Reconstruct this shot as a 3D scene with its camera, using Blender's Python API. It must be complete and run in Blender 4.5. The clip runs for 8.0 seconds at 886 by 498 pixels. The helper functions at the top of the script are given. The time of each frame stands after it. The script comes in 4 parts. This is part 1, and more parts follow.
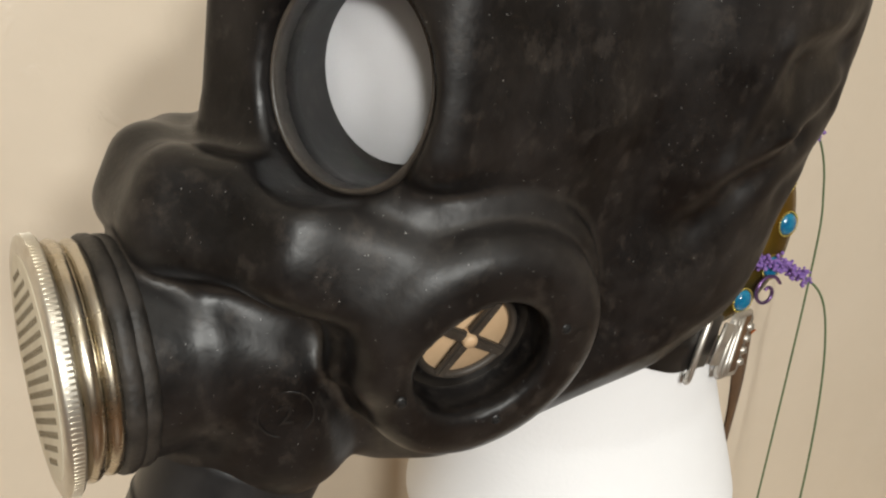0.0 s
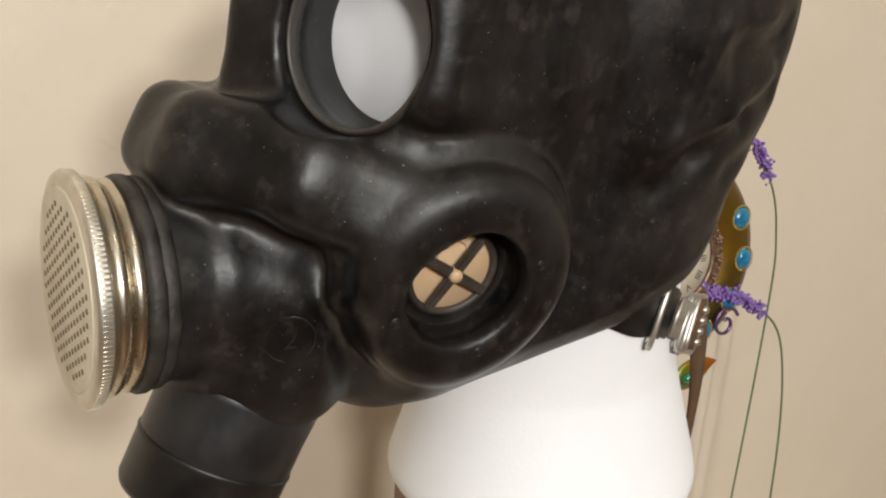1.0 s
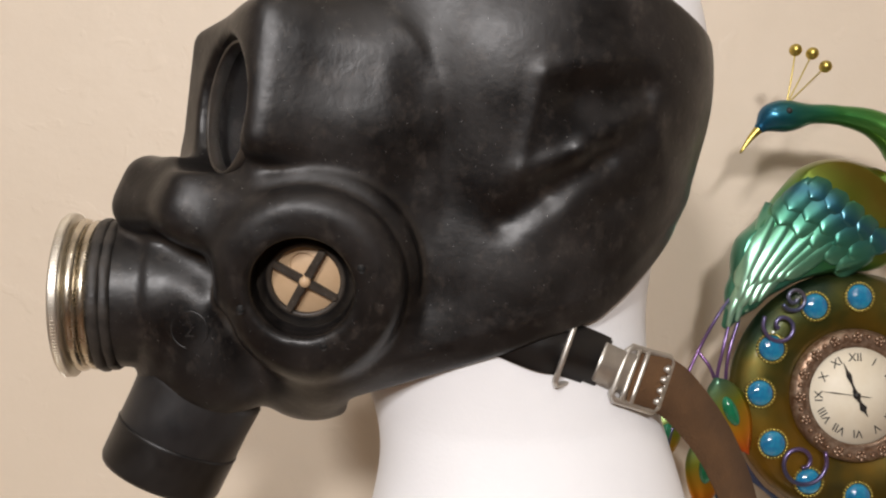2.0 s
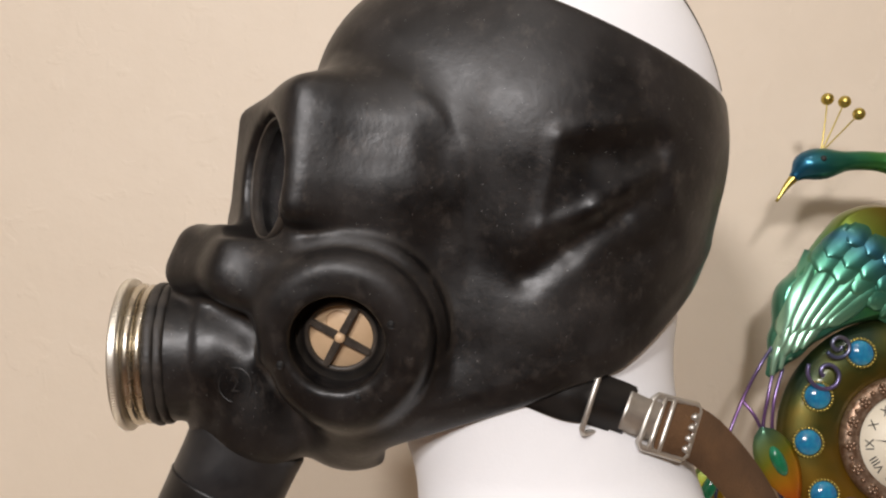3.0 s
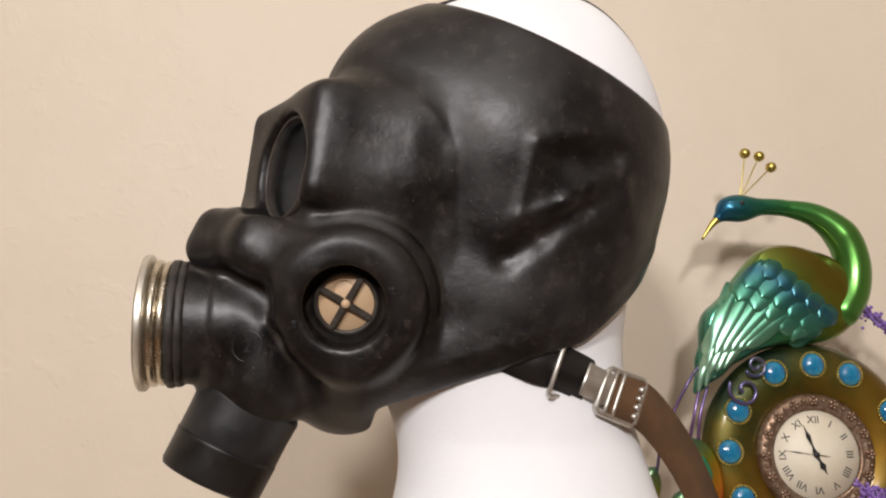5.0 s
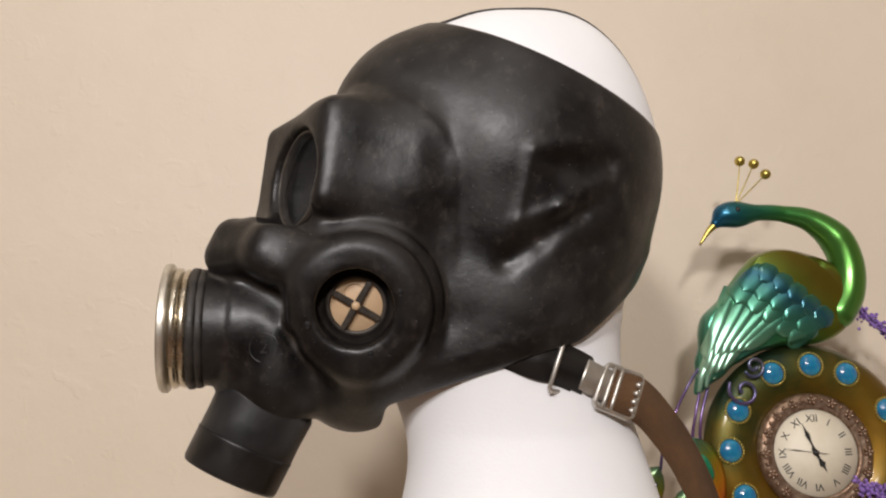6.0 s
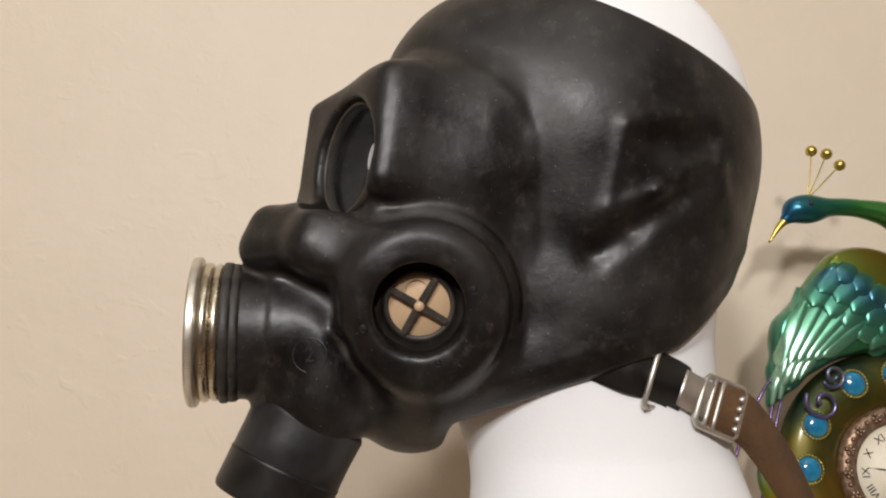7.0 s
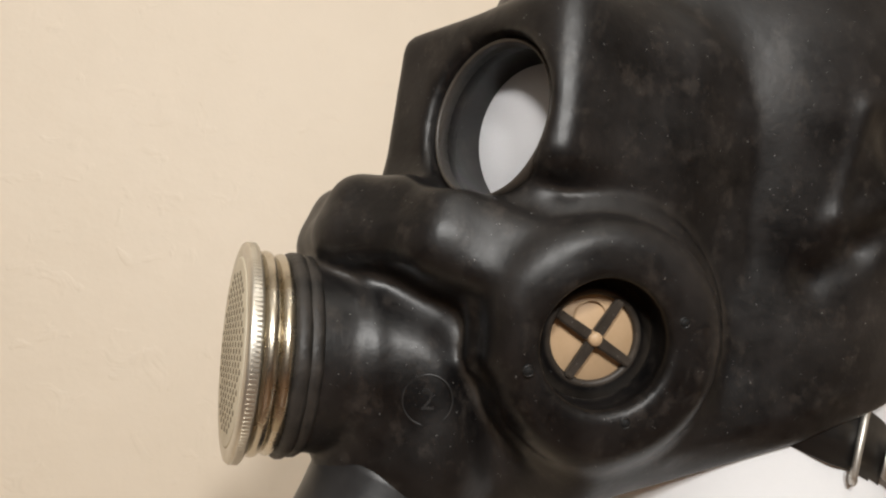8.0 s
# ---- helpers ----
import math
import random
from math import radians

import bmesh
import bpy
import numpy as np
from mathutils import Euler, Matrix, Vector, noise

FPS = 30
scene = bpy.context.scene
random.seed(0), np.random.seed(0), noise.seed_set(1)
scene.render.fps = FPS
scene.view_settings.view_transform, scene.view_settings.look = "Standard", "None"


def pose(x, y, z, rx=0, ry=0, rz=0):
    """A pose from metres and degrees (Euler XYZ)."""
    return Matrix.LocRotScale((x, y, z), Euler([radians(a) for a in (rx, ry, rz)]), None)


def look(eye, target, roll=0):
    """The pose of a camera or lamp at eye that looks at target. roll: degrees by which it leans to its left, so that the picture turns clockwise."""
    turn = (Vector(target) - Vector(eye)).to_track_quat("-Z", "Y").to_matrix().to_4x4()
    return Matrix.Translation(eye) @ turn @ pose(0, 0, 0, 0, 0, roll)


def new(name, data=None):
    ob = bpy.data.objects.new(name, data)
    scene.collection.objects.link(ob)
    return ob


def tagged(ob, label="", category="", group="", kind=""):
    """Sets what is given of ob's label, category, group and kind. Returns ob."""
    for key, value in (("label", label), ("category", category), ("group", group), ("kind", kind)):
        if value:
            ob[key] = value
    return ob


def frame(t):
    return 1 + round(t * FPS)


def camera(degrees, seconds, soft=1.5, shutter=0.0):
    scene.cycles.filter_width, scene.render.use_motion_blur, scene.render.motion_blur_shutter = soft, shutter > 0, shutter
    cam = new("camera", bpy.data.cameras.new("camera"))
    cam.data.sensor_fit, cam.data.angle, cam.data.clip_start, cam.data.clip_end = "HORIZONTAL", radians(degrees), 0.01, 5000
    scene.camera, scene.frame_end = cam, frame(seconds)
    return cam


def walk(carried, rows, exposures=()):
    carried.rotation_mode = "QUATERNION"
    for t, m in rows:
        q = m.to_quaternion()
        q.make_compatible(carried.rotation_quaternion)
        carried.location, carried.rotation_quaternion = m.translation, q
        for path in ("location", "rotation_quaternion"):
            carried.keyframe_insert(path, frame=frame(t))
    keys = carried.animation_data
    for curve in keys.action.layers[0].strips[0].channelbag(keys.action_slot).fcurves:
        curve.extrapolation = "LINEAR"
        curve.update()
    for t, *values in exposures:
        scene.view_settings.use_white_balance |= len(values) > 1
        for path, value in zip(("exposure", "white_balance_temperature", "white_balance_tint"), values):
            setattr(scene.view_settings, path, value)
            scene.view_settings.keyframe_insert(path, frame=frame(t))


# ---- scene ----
# Rubber respirator mask on a foam head, a peacock clock behind it, a plain wall.
cam = camera(57.3, 8.0, soft=2.2)


def held(x, y, z, yaw, pitch, roll):
    """Camera pose: turn, tilt and lean in degrees."""
    return pose(x, y, z, 0, 0, yaw) @ pose(0, 0, 0, 90 + pitch, 0, 0) @ pose(0, 0, 0, 0, 0, roll)


PATH = [
    (0.0, -0.0872, -0.1731, 0.1022, -25.11, -21.15, 3.90),
    (0.5, -0.0903, -0.1760, 0.1054, -26.11, -21.29, 2.22),
    (1.0, -0.1074, -0.2075, 0.0737, -27.06, -15.39, 5.02),
    (1.2, -0.0896, -0.2294, 0.0659, -24.23, -13.46, 4.49),
    (2.3, 0.0819, -0.3199, 0.0140, 5.38, 0.70, -0.21),
    (2.5, 0.0812, -0.3207, 0.0221, 5.17, 0.70, -0.98),
    (3.0, 0.0737, -0.3271, 0.0222, 4.81, 2.49, -0.66),
    (3.5, 0.0350, -0.3092, 0.0014, 4.49, 2.69, 1.47),
    (4.0, 0.0078, -0.2856, -0.0218, 3.45, 1.09, 1.63),
    (4.5, 0.0301, -0.3284, -0.0230, -0.29, 3.97, 1.46),
    (5.0, 0.0448, -0.3819, -0.0259, -0.62, 8.00, 0.97),
    (5.2, 0.0488, -0.3948, -0.0286, -0.59, 8.50, 0.71),
    (6.5, 0.0410, -0.4045, -0.0371, 0.13, 9.42, 0.01),
    (7.0, 0.0152, -0.3429, -0.0322, 0.27, 9.56, 0.31),
    (7.5, -0.0157, -0.2801, -0.0253, -2.01, 9.59, 0.71),
    (8.0, -0.0827, -0.2304, -0.0081, -9.68, 7.91, 2.93),
]
walk(cam, [(r[0], held(*r[1:])) for r in PATH], [(0, 0.02, 6500, 2), (1.0, 0.02, 6500, 4), (2.3, 0.0, 6500, 10), (5.0, 0.0, 6500, 10), (6.4, -0.14, 6500, 9), (8.0, 0.04, 6500, 5)])

# ---- light ----
world = bpy.data.worlds.new("room_light")
scene.world = world
world.use_nodes = True
world.node_tree.nodes["Background"].inputs["Color"].default_value = (1.0, 0.95, 0.88, 1)
world.node_tree.nodes["Background"].inputs["Strength"].default_value = 0.2


def area_lamp(name, eye, target, size, power, colour):
    data = bpy.data.lights.new(name, "AREA")
    data.shape, data.size, data.energy, data.color = "DISK", size, power, colour
    ob = new(name, data)
    ob.matrix_world = look(eye, target)
    return ob


# added area lights behind and above the camera, set from shadows, no fixtures
area_lamp("left_area_light", (-0.68, -2.30, 1.02), (0.0, 0.1, 0.0), 0.30, 37, (1.0, 0.958, 0.955))
area_lamp("right_area_light", (0.10, -2.35, 0.92), (0.0, 0.1, 0.0), 0.24, 30.5, (1.0, 0.953, 0.946))
# weak overhead fill light, added for highlights from above
area_lamp("overhead_fill_light", (0.25, -0.70, 1.44), (0.1, 0.1, 0.0), 0.16, 1.6, (1.0, 0.945, 0.90))


# ---- materials ----
def material(name, colour, rough=0.5, metal=0.0, colour2=None, scale=40.0, bump=0.0, bump_scale=200.0, detail=6.0, spec=0.5, rough2=None, coat=0.0, relief=0.001):
    m = bpy.data.materials.new(name)
    m.use_nodes = True
    nt = m.node_tree
    b = nt.nodes["Principled BSDF"]
    b.inputs["Base Color"].default_value = (*colour, 1)
    b.inputs["Roughness"].default_value = rough
    b.inputs["Metallic"].default_value = metal
    b.inputs["Specular IOR Level"].default_value = spec
    b.inputs["Coat Weight"].default_value = coat
    tc = nt.nodes.new("ShaderNodeTexCoord")
    if colour2 or rough2 is not None:
        n = nt.nodes.new("ShaderNodeTexNoise")
        n.inputs["Scale"].default_value, n.inputs["Detail"].default_value = scale, detail
        n.inputs["Roughness"].default_value = 0.65
        nt.links.new(tc.outputs["Object"], n.inputs["Vector"])
        ramp = nt.nodes.new("ShaderNodeMapRange")
        ramp.inputs["From Min"].default_value, ramp.inputs["From Max"].default_value = 0.35, 0.7
        nt.links.new(n.outputs["Fac"], ramp.inputs["Value"])
        if colour2:
            mix = nt.nodes.new("ShaderNodeMix")
            mix.data_type = "RGBA"
            mix.inputs["A"].default_value, mix.inputs["B"].default_value = (*colour, 1), (*colour2, 1)
            nt.links.new(ramp.outputs["Result"], mix.inputs["Factor"])
            nt.links.new(mix.outputs["Result"], b.inputs["Base Color"])
        if rough2 is not None:
            rr = nt.nodes.new("ShaderNodeMapRange")
            rr.inputs["To Min"].default_value, rr.inputs["To Max"].default_value = rough, rough2
            nt.links.new(ramp.outputs["Result"], rr.inputs["Value"])
            nt.links.new(rr.outputs["Result"], b.inputs["Roughness"])
    if bump:
        n2 = nt.nodes.new("ShaderNodeTexNoise")
        n2.inputs["Scale"].default_value, n2.inputs["Detail"].default_value = bump_scale, 4
        nt.links.new(tc.outputs["Object"], n2.inputs["Vector"])
        bp = nt.nodes.new("ShaderNodeBump")
        bp.inputs["Strength"].default_value, bp.inputs["Distance"].default_value = bump, relief
        nt.links.new(n2.outputs["Fac"], bp.inputs["Height"])
        nt.links.new(bp.outputs["Normal"], b.inputs["Normal"])
    return m


def rubber_material():
    """Aged black rubber: brownish bloom in patches, fine flecks of dust, uneven gloss."""
    m = material("black_rubber", (0.0030, 0.0028, 0.0031), 0.31, colour2=(0.0120, 0.0100, 0.0090), scale=26, rough2=0.54, spec=0.42, bump=0.07, bump_scale=420)
    nt = m.node_tree
    b = nt.nodes["Principled BSDF"]
    tc = nt.nodes.new("ShaderNodeTexCoord")
    source = b.inputs["Base Color"].links[0].from_socket
    for scale, detail, lo, hi, colour, most in ((38, 10, 0.46, 0.78, (0.054, 0.047, 0.044), 0.36), (120, 8, 0.54, 0.76, (0.075, 0.062, 0.052), 0.50), (1300, 1, 0.765, 0.80, (0.32, 0.31, 0.30), 0.8)):
        n = nt.nodes.new("ShaderNodeTexNoise")
        n.inputs["Scale"].default_value, n.inputs["Detail"].default_value, n.inputs["Roughness"].default_value = scale, detail, 0.7
        stretch = nt.nodes.new("ShaderNodeMapping")
        stretch.inputs["Scale"].default_value = (1, 1, 0.8)
        nt.links.new(tc.outputs["Object"], stretch.inputs["Vector"])
        nt.links.new(stretch.outputs["Vector"], n.inputs["Vector"])
        r = nt.nodes.new("ShaderNodeMapRange")
        r.inputs["From Min"].default_value, r.inputs["From Max"].default_value, r.inputs["To Max"].default_value = lo, hi, most
        nt.links.new(n.outputs["Fac"], r.inputs["Value"])
        mix = nt.nodes.new("ShaderNodeMix")
        mix.data_type = "RGBA"
        mix.inputs["B"].default_value = (*colour, 1)
        nt.links.new(source, mix.inputs["A"])
        nt.links.new(r.outputs["Result"], mix.inputs["Factor"])
        source = mix.outputs["Result"]
    # slow unevenness of the moulded surface
    swell = nt.nodes.new("ShaderNodeTexNoise")
    swell.inputs["Scale"].default_value, swell.inputs["Detail"].default_value = 90, 5
    low = nt.nodes.new("ShaderNodeBump")
    low.inputs["Strength"].default_value, low.inputs["Distance"].default_value = 0.5, 0.0005
    nt.links.new(tc.outputs["Object"], swell.inputs["Vector"])
    nt.links.new(swell.outputs["Fac"], low.inputs["Height"])
    nt.links.new(b.inputs["Normal"].links[0].from_socket, low.inputs["Normal"])
    nt.links.new(low.outputs["Normal"], b.inputs["Normal"])
    # pale dust rubbed into the raised edges
    geo = nt.nodes.new("ShaderNodeNewGeometry")
    edge = nt.nodes.new("ShaderNodeMapRange")
    edge.inputs["From Min"].default_value, edge.inputs["From Max"].default_value, edge.inputs["To Max"].default_value = 0.512, 0.57, 0.8
    nt.links.new(geo.outputs["Pointiness"], edge.inputs["Value"])
    n = nt.nodes.new("ShaderNodeTexNoise")
    n.inputs["Scale"].default_value, n.inputs["Detail"].default_value = 55, 6
    nt.links.new(tc.outputs["Object"], n.inputs["Vector"])
    fac = nt.nodes.new("ShaderNodeMath")
    fac.operation = "MULTIPLY"
    nt.links.new(edge.outputs["Result"], fac.inputs[0])
    nt.links.new(n.outputs["Fac"], fac.inputs[1])
    mix = nt.nodes.new("ShaderNodeMix")
    mix.data_type = "RGBA"
    mix.inputs["B"].default_value = (0.115, 0.094, 0.074, 1)
    nt.links.new(source, mix.inputs["A"])
    nt.links.new(fac.outputs["Value"], mix.inputs["Factor"])
    nt.links.new(mix.outputs["Result"], b.inputs["Base Color"])
    return m


RUBBER = rubber_material()
PLAIN_RUBBER = material("plain_black_rubber", (0.0045, 0.0042, 0.0043), 0.36, colour2=(0.0130, 0.0115, 0.0105), scale=50, rough2=0.52, bump=0.06, bump_scale=400)
GREYED = material("greyed_black_rubber", (0.010, 0.010, 0.011), 0.34, colour2=(0.024, 0.023, 0.023), scale=45, rough2=0.5, bump=0.05, bump_scale=400)
DUSTY = material("dusty_black_rubber", (0.012, 0.011, 0.010), 0.45, colour2=(0.045, 0.038, 0.032), scale=90, rough2=0.7, bump=0.3, bump_scale=500)
FOAM = material("white_foam", (0.86, 0.86, 0.87), 0.7, colour2=(0.83, 0.83, 0.84), scale=18, bump=0.12, bump_scale=500)
WALL = material("beige_wall_paint", (0.655, 0.562, 0.445), 0.55, colour2=(0.685, 0.592, 0.475), scale=7, bump=0.24, bump_scale=30, relief=0.004)
def splatter(m):
    """Sparse low splats of plaster on top of the fine orange peel."""
    nt = m.node_tree
    base = nt.nodes["Principled BSDF"]
    tc = nt.nodes.new("ShaderNodeTexCoord")
    n = nt.nodes.new("ShaderNodeTexNoise")
    n.inputs["Scale"].default_value, n.inputs["Detail"].default_value, n.inputs["Distortion"].default_value = 42, 3, 0.6
    r = nt.nodes.new("ShaderNodeMapRange")
    r.interpolation_type = "SMOOTHSTEP"
    r.inputs["From Min"].default_value, r.inputs["From Max"].default_value = 0.58, 0.74
    bp = nt.nodes.new("ShaderNodeBump")
    bp.inputs["Strength"].default_value, bp.inputs["Distance"].default_value = 0.35, 0.0006
    nt.links.new(tc.outputs["Object"], n.inputs["Vector"])
    nt.links.new(n.outputs["Fac"], r.inputs["Value"])
    nt.links.new(r.outputs["Result"], bp.inputs["Height"])
    nt.links.new(base.inputs["Normal"].links[0].from_socket, bp.inputs["Normal"])
    nt.links.new(bp.outputs["Normal"], base.inputs["Normal"])


splatter(WALL)
CEILING_PAINT = material("white_ceiling_paint", (0.8, 0.78, 0.74), 0.8, colour2=(0.77, 0.75, 0.7), scale=6)
WOOD = material("brown_wood", (0.20, 0.11, 0.055), 0.45, colour2=(0.13, 0.07, 0.035), scale=14)
STEEL = material("nickel_plated_steel", (0.74, 0.71, 0.64), 0.32, 0.9, colour2=(0.58, 0.53, 0.44), scale=70, rough2=0.45)
BRASS = material("tarnished_brass", (0.50, 0.43, 0.31), 0.30, 1.0, colour2=(0.68, 0.65, 0.59), scale=45, rough2=0.22)
CAP_PAINT = material("worn_cream_metal", (0.70, 0.65, 0.52), 0.42, 0.25, colour2=(0.58, 0.52, 0.40), scale=70, rough2=0.55)
BUCKLE = material("dull_zinc", (0.62, 0.59, 0.54), 0.42, 0.85, colour2=(0.48, 0.45, 0.40), scale=120)
# brown that gives the dim insides of the cap's holes as colour
HOLE_SHADE = material("hole_shade_brown", (0.15, 0.118, 0.072), 0.8)
# near-black that puts the shade of pits and tube bore into colour
RECESS_SHADE = material("recess_shade_black", (0.004, 0.004, 0.004), 0.8)
VALVE_TAN = material("tan_rubber_disc", (0.62, 0.43, 0.26), 0.5, colour2=(0.56, 0.38, 0.22), scale=120)
WEBBING = material("brown_cotton_webbing", (0.135, 0.068, 0.027), 0.9, colour2=(0.09, 0.045, 0.018), scale=60, bump=0.6, bump_scale=900)
GOLD = material("gold_paint", (0.58, 0.47, 0.13), 0.34, 1.0, colour2=(0.46, 0.36, 0.09), scale=80)
BRONZE = material("antique_bronze", (0.17, 0.09, 0.05), 0.42, 0.8, colour2=(0.40, 0.30, 0.22), scale=160, bump=0.4, bump_scale=300)
FACE = material("aged_cream_paper", (0.78, 0.72, 0.58), 0.5, colour2=(0.70, 0.62, 0.47), scale=30)
INK = material("black_ink", (0.012, 0.011, 0.010), 0.5)
GEM_BLUE = material("blue_glass_gem", (0.004, 0.10, 0.26), 0.12, colour2=(0.03, 0.30, 0.44), scale=75, coat=0.8)
GEM_GREEN = material("green_glass_gem", (0.005, 0.10, 0.04), 0.15, colour2=(0.01, 0.2, 0.1), scale=90, coat=0.8)
LAVENDER = material("lavender_purple", (0.20, 0.10, 0.38), 0.85, colour2=(0.32, 0.2, 0.5), scale=200)
STEM_GREEN = material("lavender_stem_green", (0.10, 0.16, 0.07), 0.7)


def metallic_paint(name, stops, axis, lo, hi, rough=0.3, wobble=0.012):
    """Lustrous lacquer whose hue runs along one direction of the thing."""
    m = bpy.data.materials.new(name)
    m.use_nodes = True
    nt = m.node_tree
    b = nt.nodes["Principled BSDF"]
    b.inputs["Metallic"].default_value, b.inputs["Roughness"].default_value = 0.75, rough
    b.inputs["Coat Weight"].default_value, b.inputs["Coat Roughness"].default_value = 0.4, 0.15
    tc = nt.nodes.new("ShaderNodeTexCoord")
    n = nt.nodes.new("ShaderNodeTexNoise")
    n.inputs["Scale"].default_value = 35
    nt.links.new(tc.outputs["Object"], n.inputs["Vector"])
    dot = nt.nodes.new("ShaderNodeVectorMath")
    dot.operation = "DOT_PRODUCT"
    dot.inputs[1].default_value = axis
    nt.links.new(tc.outputs["Object"], dot.inputs[0])
    mul = nt.nodes.new("ShaderNodeMath")
    mul.operation = "MULTIPLY_ADD"
    mul.inputs[1].default_value, mul.inputs[2].default_value = wobble * 2, -wobble
    nt.links.new(n.outputs["Fac"], mul.inputs[0])
    summ = nt.nodes.new("ShaderNodeMath")
    nt.links.new(dot.outputs["Value"], summ.inputs[0])
    nt.links.new(mul.outputs["Value"], summ.inputs[1])
    r = nt.nodes.new("ShaderNodeMapRange")
    r.inputs["From Min"].default_value, r.inputs["From Max"].default_value = lo, hi
    nt.links.new(summ.outputs["Value"], r.inputs["Value"])
    ramp = nt.nodes.new("ShaderNodeValToRGB")
    els = ramp.color_ramp.elements
    els[0].position, els[0].color = stops[0][0], (*stops[0][1], 1)
    els[1].position, els[1].color = stops[-1][0], (*stops[-1][1], 1)
    for p, c in stops[1:-1]:
        e = els.new(p)
        e.color = (*c, 1)
    nt.links.new(r.outputs["Result"], ramp.inputs["Fac"])
    nt.links.new(ramp.outputs["Color"], b.inputs["Base Color"])
    return m


OCHRE, GREEN, TEAL, BLUE, PALE = (0.17, 0.130, 0.012), (0.045, 0.22, 0.05), (0.06, 0.25, 0.17), (0.025, 0.12, 0.17), (0.36, 0.62, 0.46)
BIRD_BODY = metallic_paint("green_gold_lacquer", ((0, TEAL), (0.3, GREEN), (0.5, (0.15, 0.20, 0.02)), (0.68, OCHRE), (0.9, OCHRE), (1, (0.08, 0.17, 0.03))), (0.75, 0.66, 0), 0.02, 0.16)
BIRD_NECK = metallic_paint("emerald_lacquer", ((0, (0.01, 0.10, 0.20)), (0.28, (0.02, 0.16, 0.10)), (0.5, GREEN), (1, (0.10, 0.26, 0.04))), (1, 0, 0), -0.065, 0.06)
FEATHER = metallic_paint("teal_feather_lacquer", ((0, PALE), (0.35, (0.16, 0.42, 0.27)), (0.58, TEAL), (0.76, BLUE), (0.9, (0.05, 0.20, 0.10)), (1, (0.10, 0.22, 0.04))), (0.55, 0.83, 0), 0.02, 0.135, 0.34)
RING_PAINT = metallic_paint("amber_lacquer", ((0, (0.010, 0.028, 0.020)), (0.22, (0.10, 0.07, 0.010)), (0.45, (0.22, 0.115, 0.008)), (0.62, (0.17, 0.105, 0.010)), (0.82, (0.06, 0.065, 0.012)), (1, (0.014, 0.030, 0.014))), (-0.5, 0.86, 0), -0.10, 0.10, 0.45, 0.055)
WIRE = metallic_paint("violet_lacquer", ((0, (0.05, 0.09, 0.15)), (0.4, (0.20, 0.10, 0.26)), (0.7, (0.10, 0.12, 0.22)), (1, (0.30, 0.22, 0.12))), (0.4, 0.9, 0), -0.10, 0.10)
LEAF = metallic_paint("sunset_lacquer", ((0, (0.62, 0.08, 0.01)), (0.3, (0.55, 0.22, 0.01)), (0.6, (0.22, 0.24, 0.02)), (1, (0.05, 0.16, 0.12))), (-0.3, 0.95, 0), -0.028, 0.03, 0.35, 0.006)

GLASS = bpy.data.materials.new("clear_lens")
GLASS.use_nodes = True
g = GLASS.node_tree.nodes["Principled BSDF"]
g.inputs["Transmission Weight"].default_value, g.inputs["Roughness"].default_value, g.inputs["IOR"].default_value = 1.0, 0.0, 1.06


def part(name, bm, mat, parent=None, label="", smooth=True):
    """Link a bmesh (or a mesh) as one mesh object under its thing."""
    if isinstance(bm, bmesh.types.BMesh):
        me = bpy.data.meshes.new(name)
        bm.to_mesh(me)
        bm.free()
    else:
        me = bm
    me.materials.clear()
    me.materials.append(mat)
    if smooth:
        me.polygons.foreach_set("use_smooth", [True] * len(me.polygons))
    ob = new(name, me)
    ob.parent = parent
    if label:
        tagged(ob, label)
    return ob


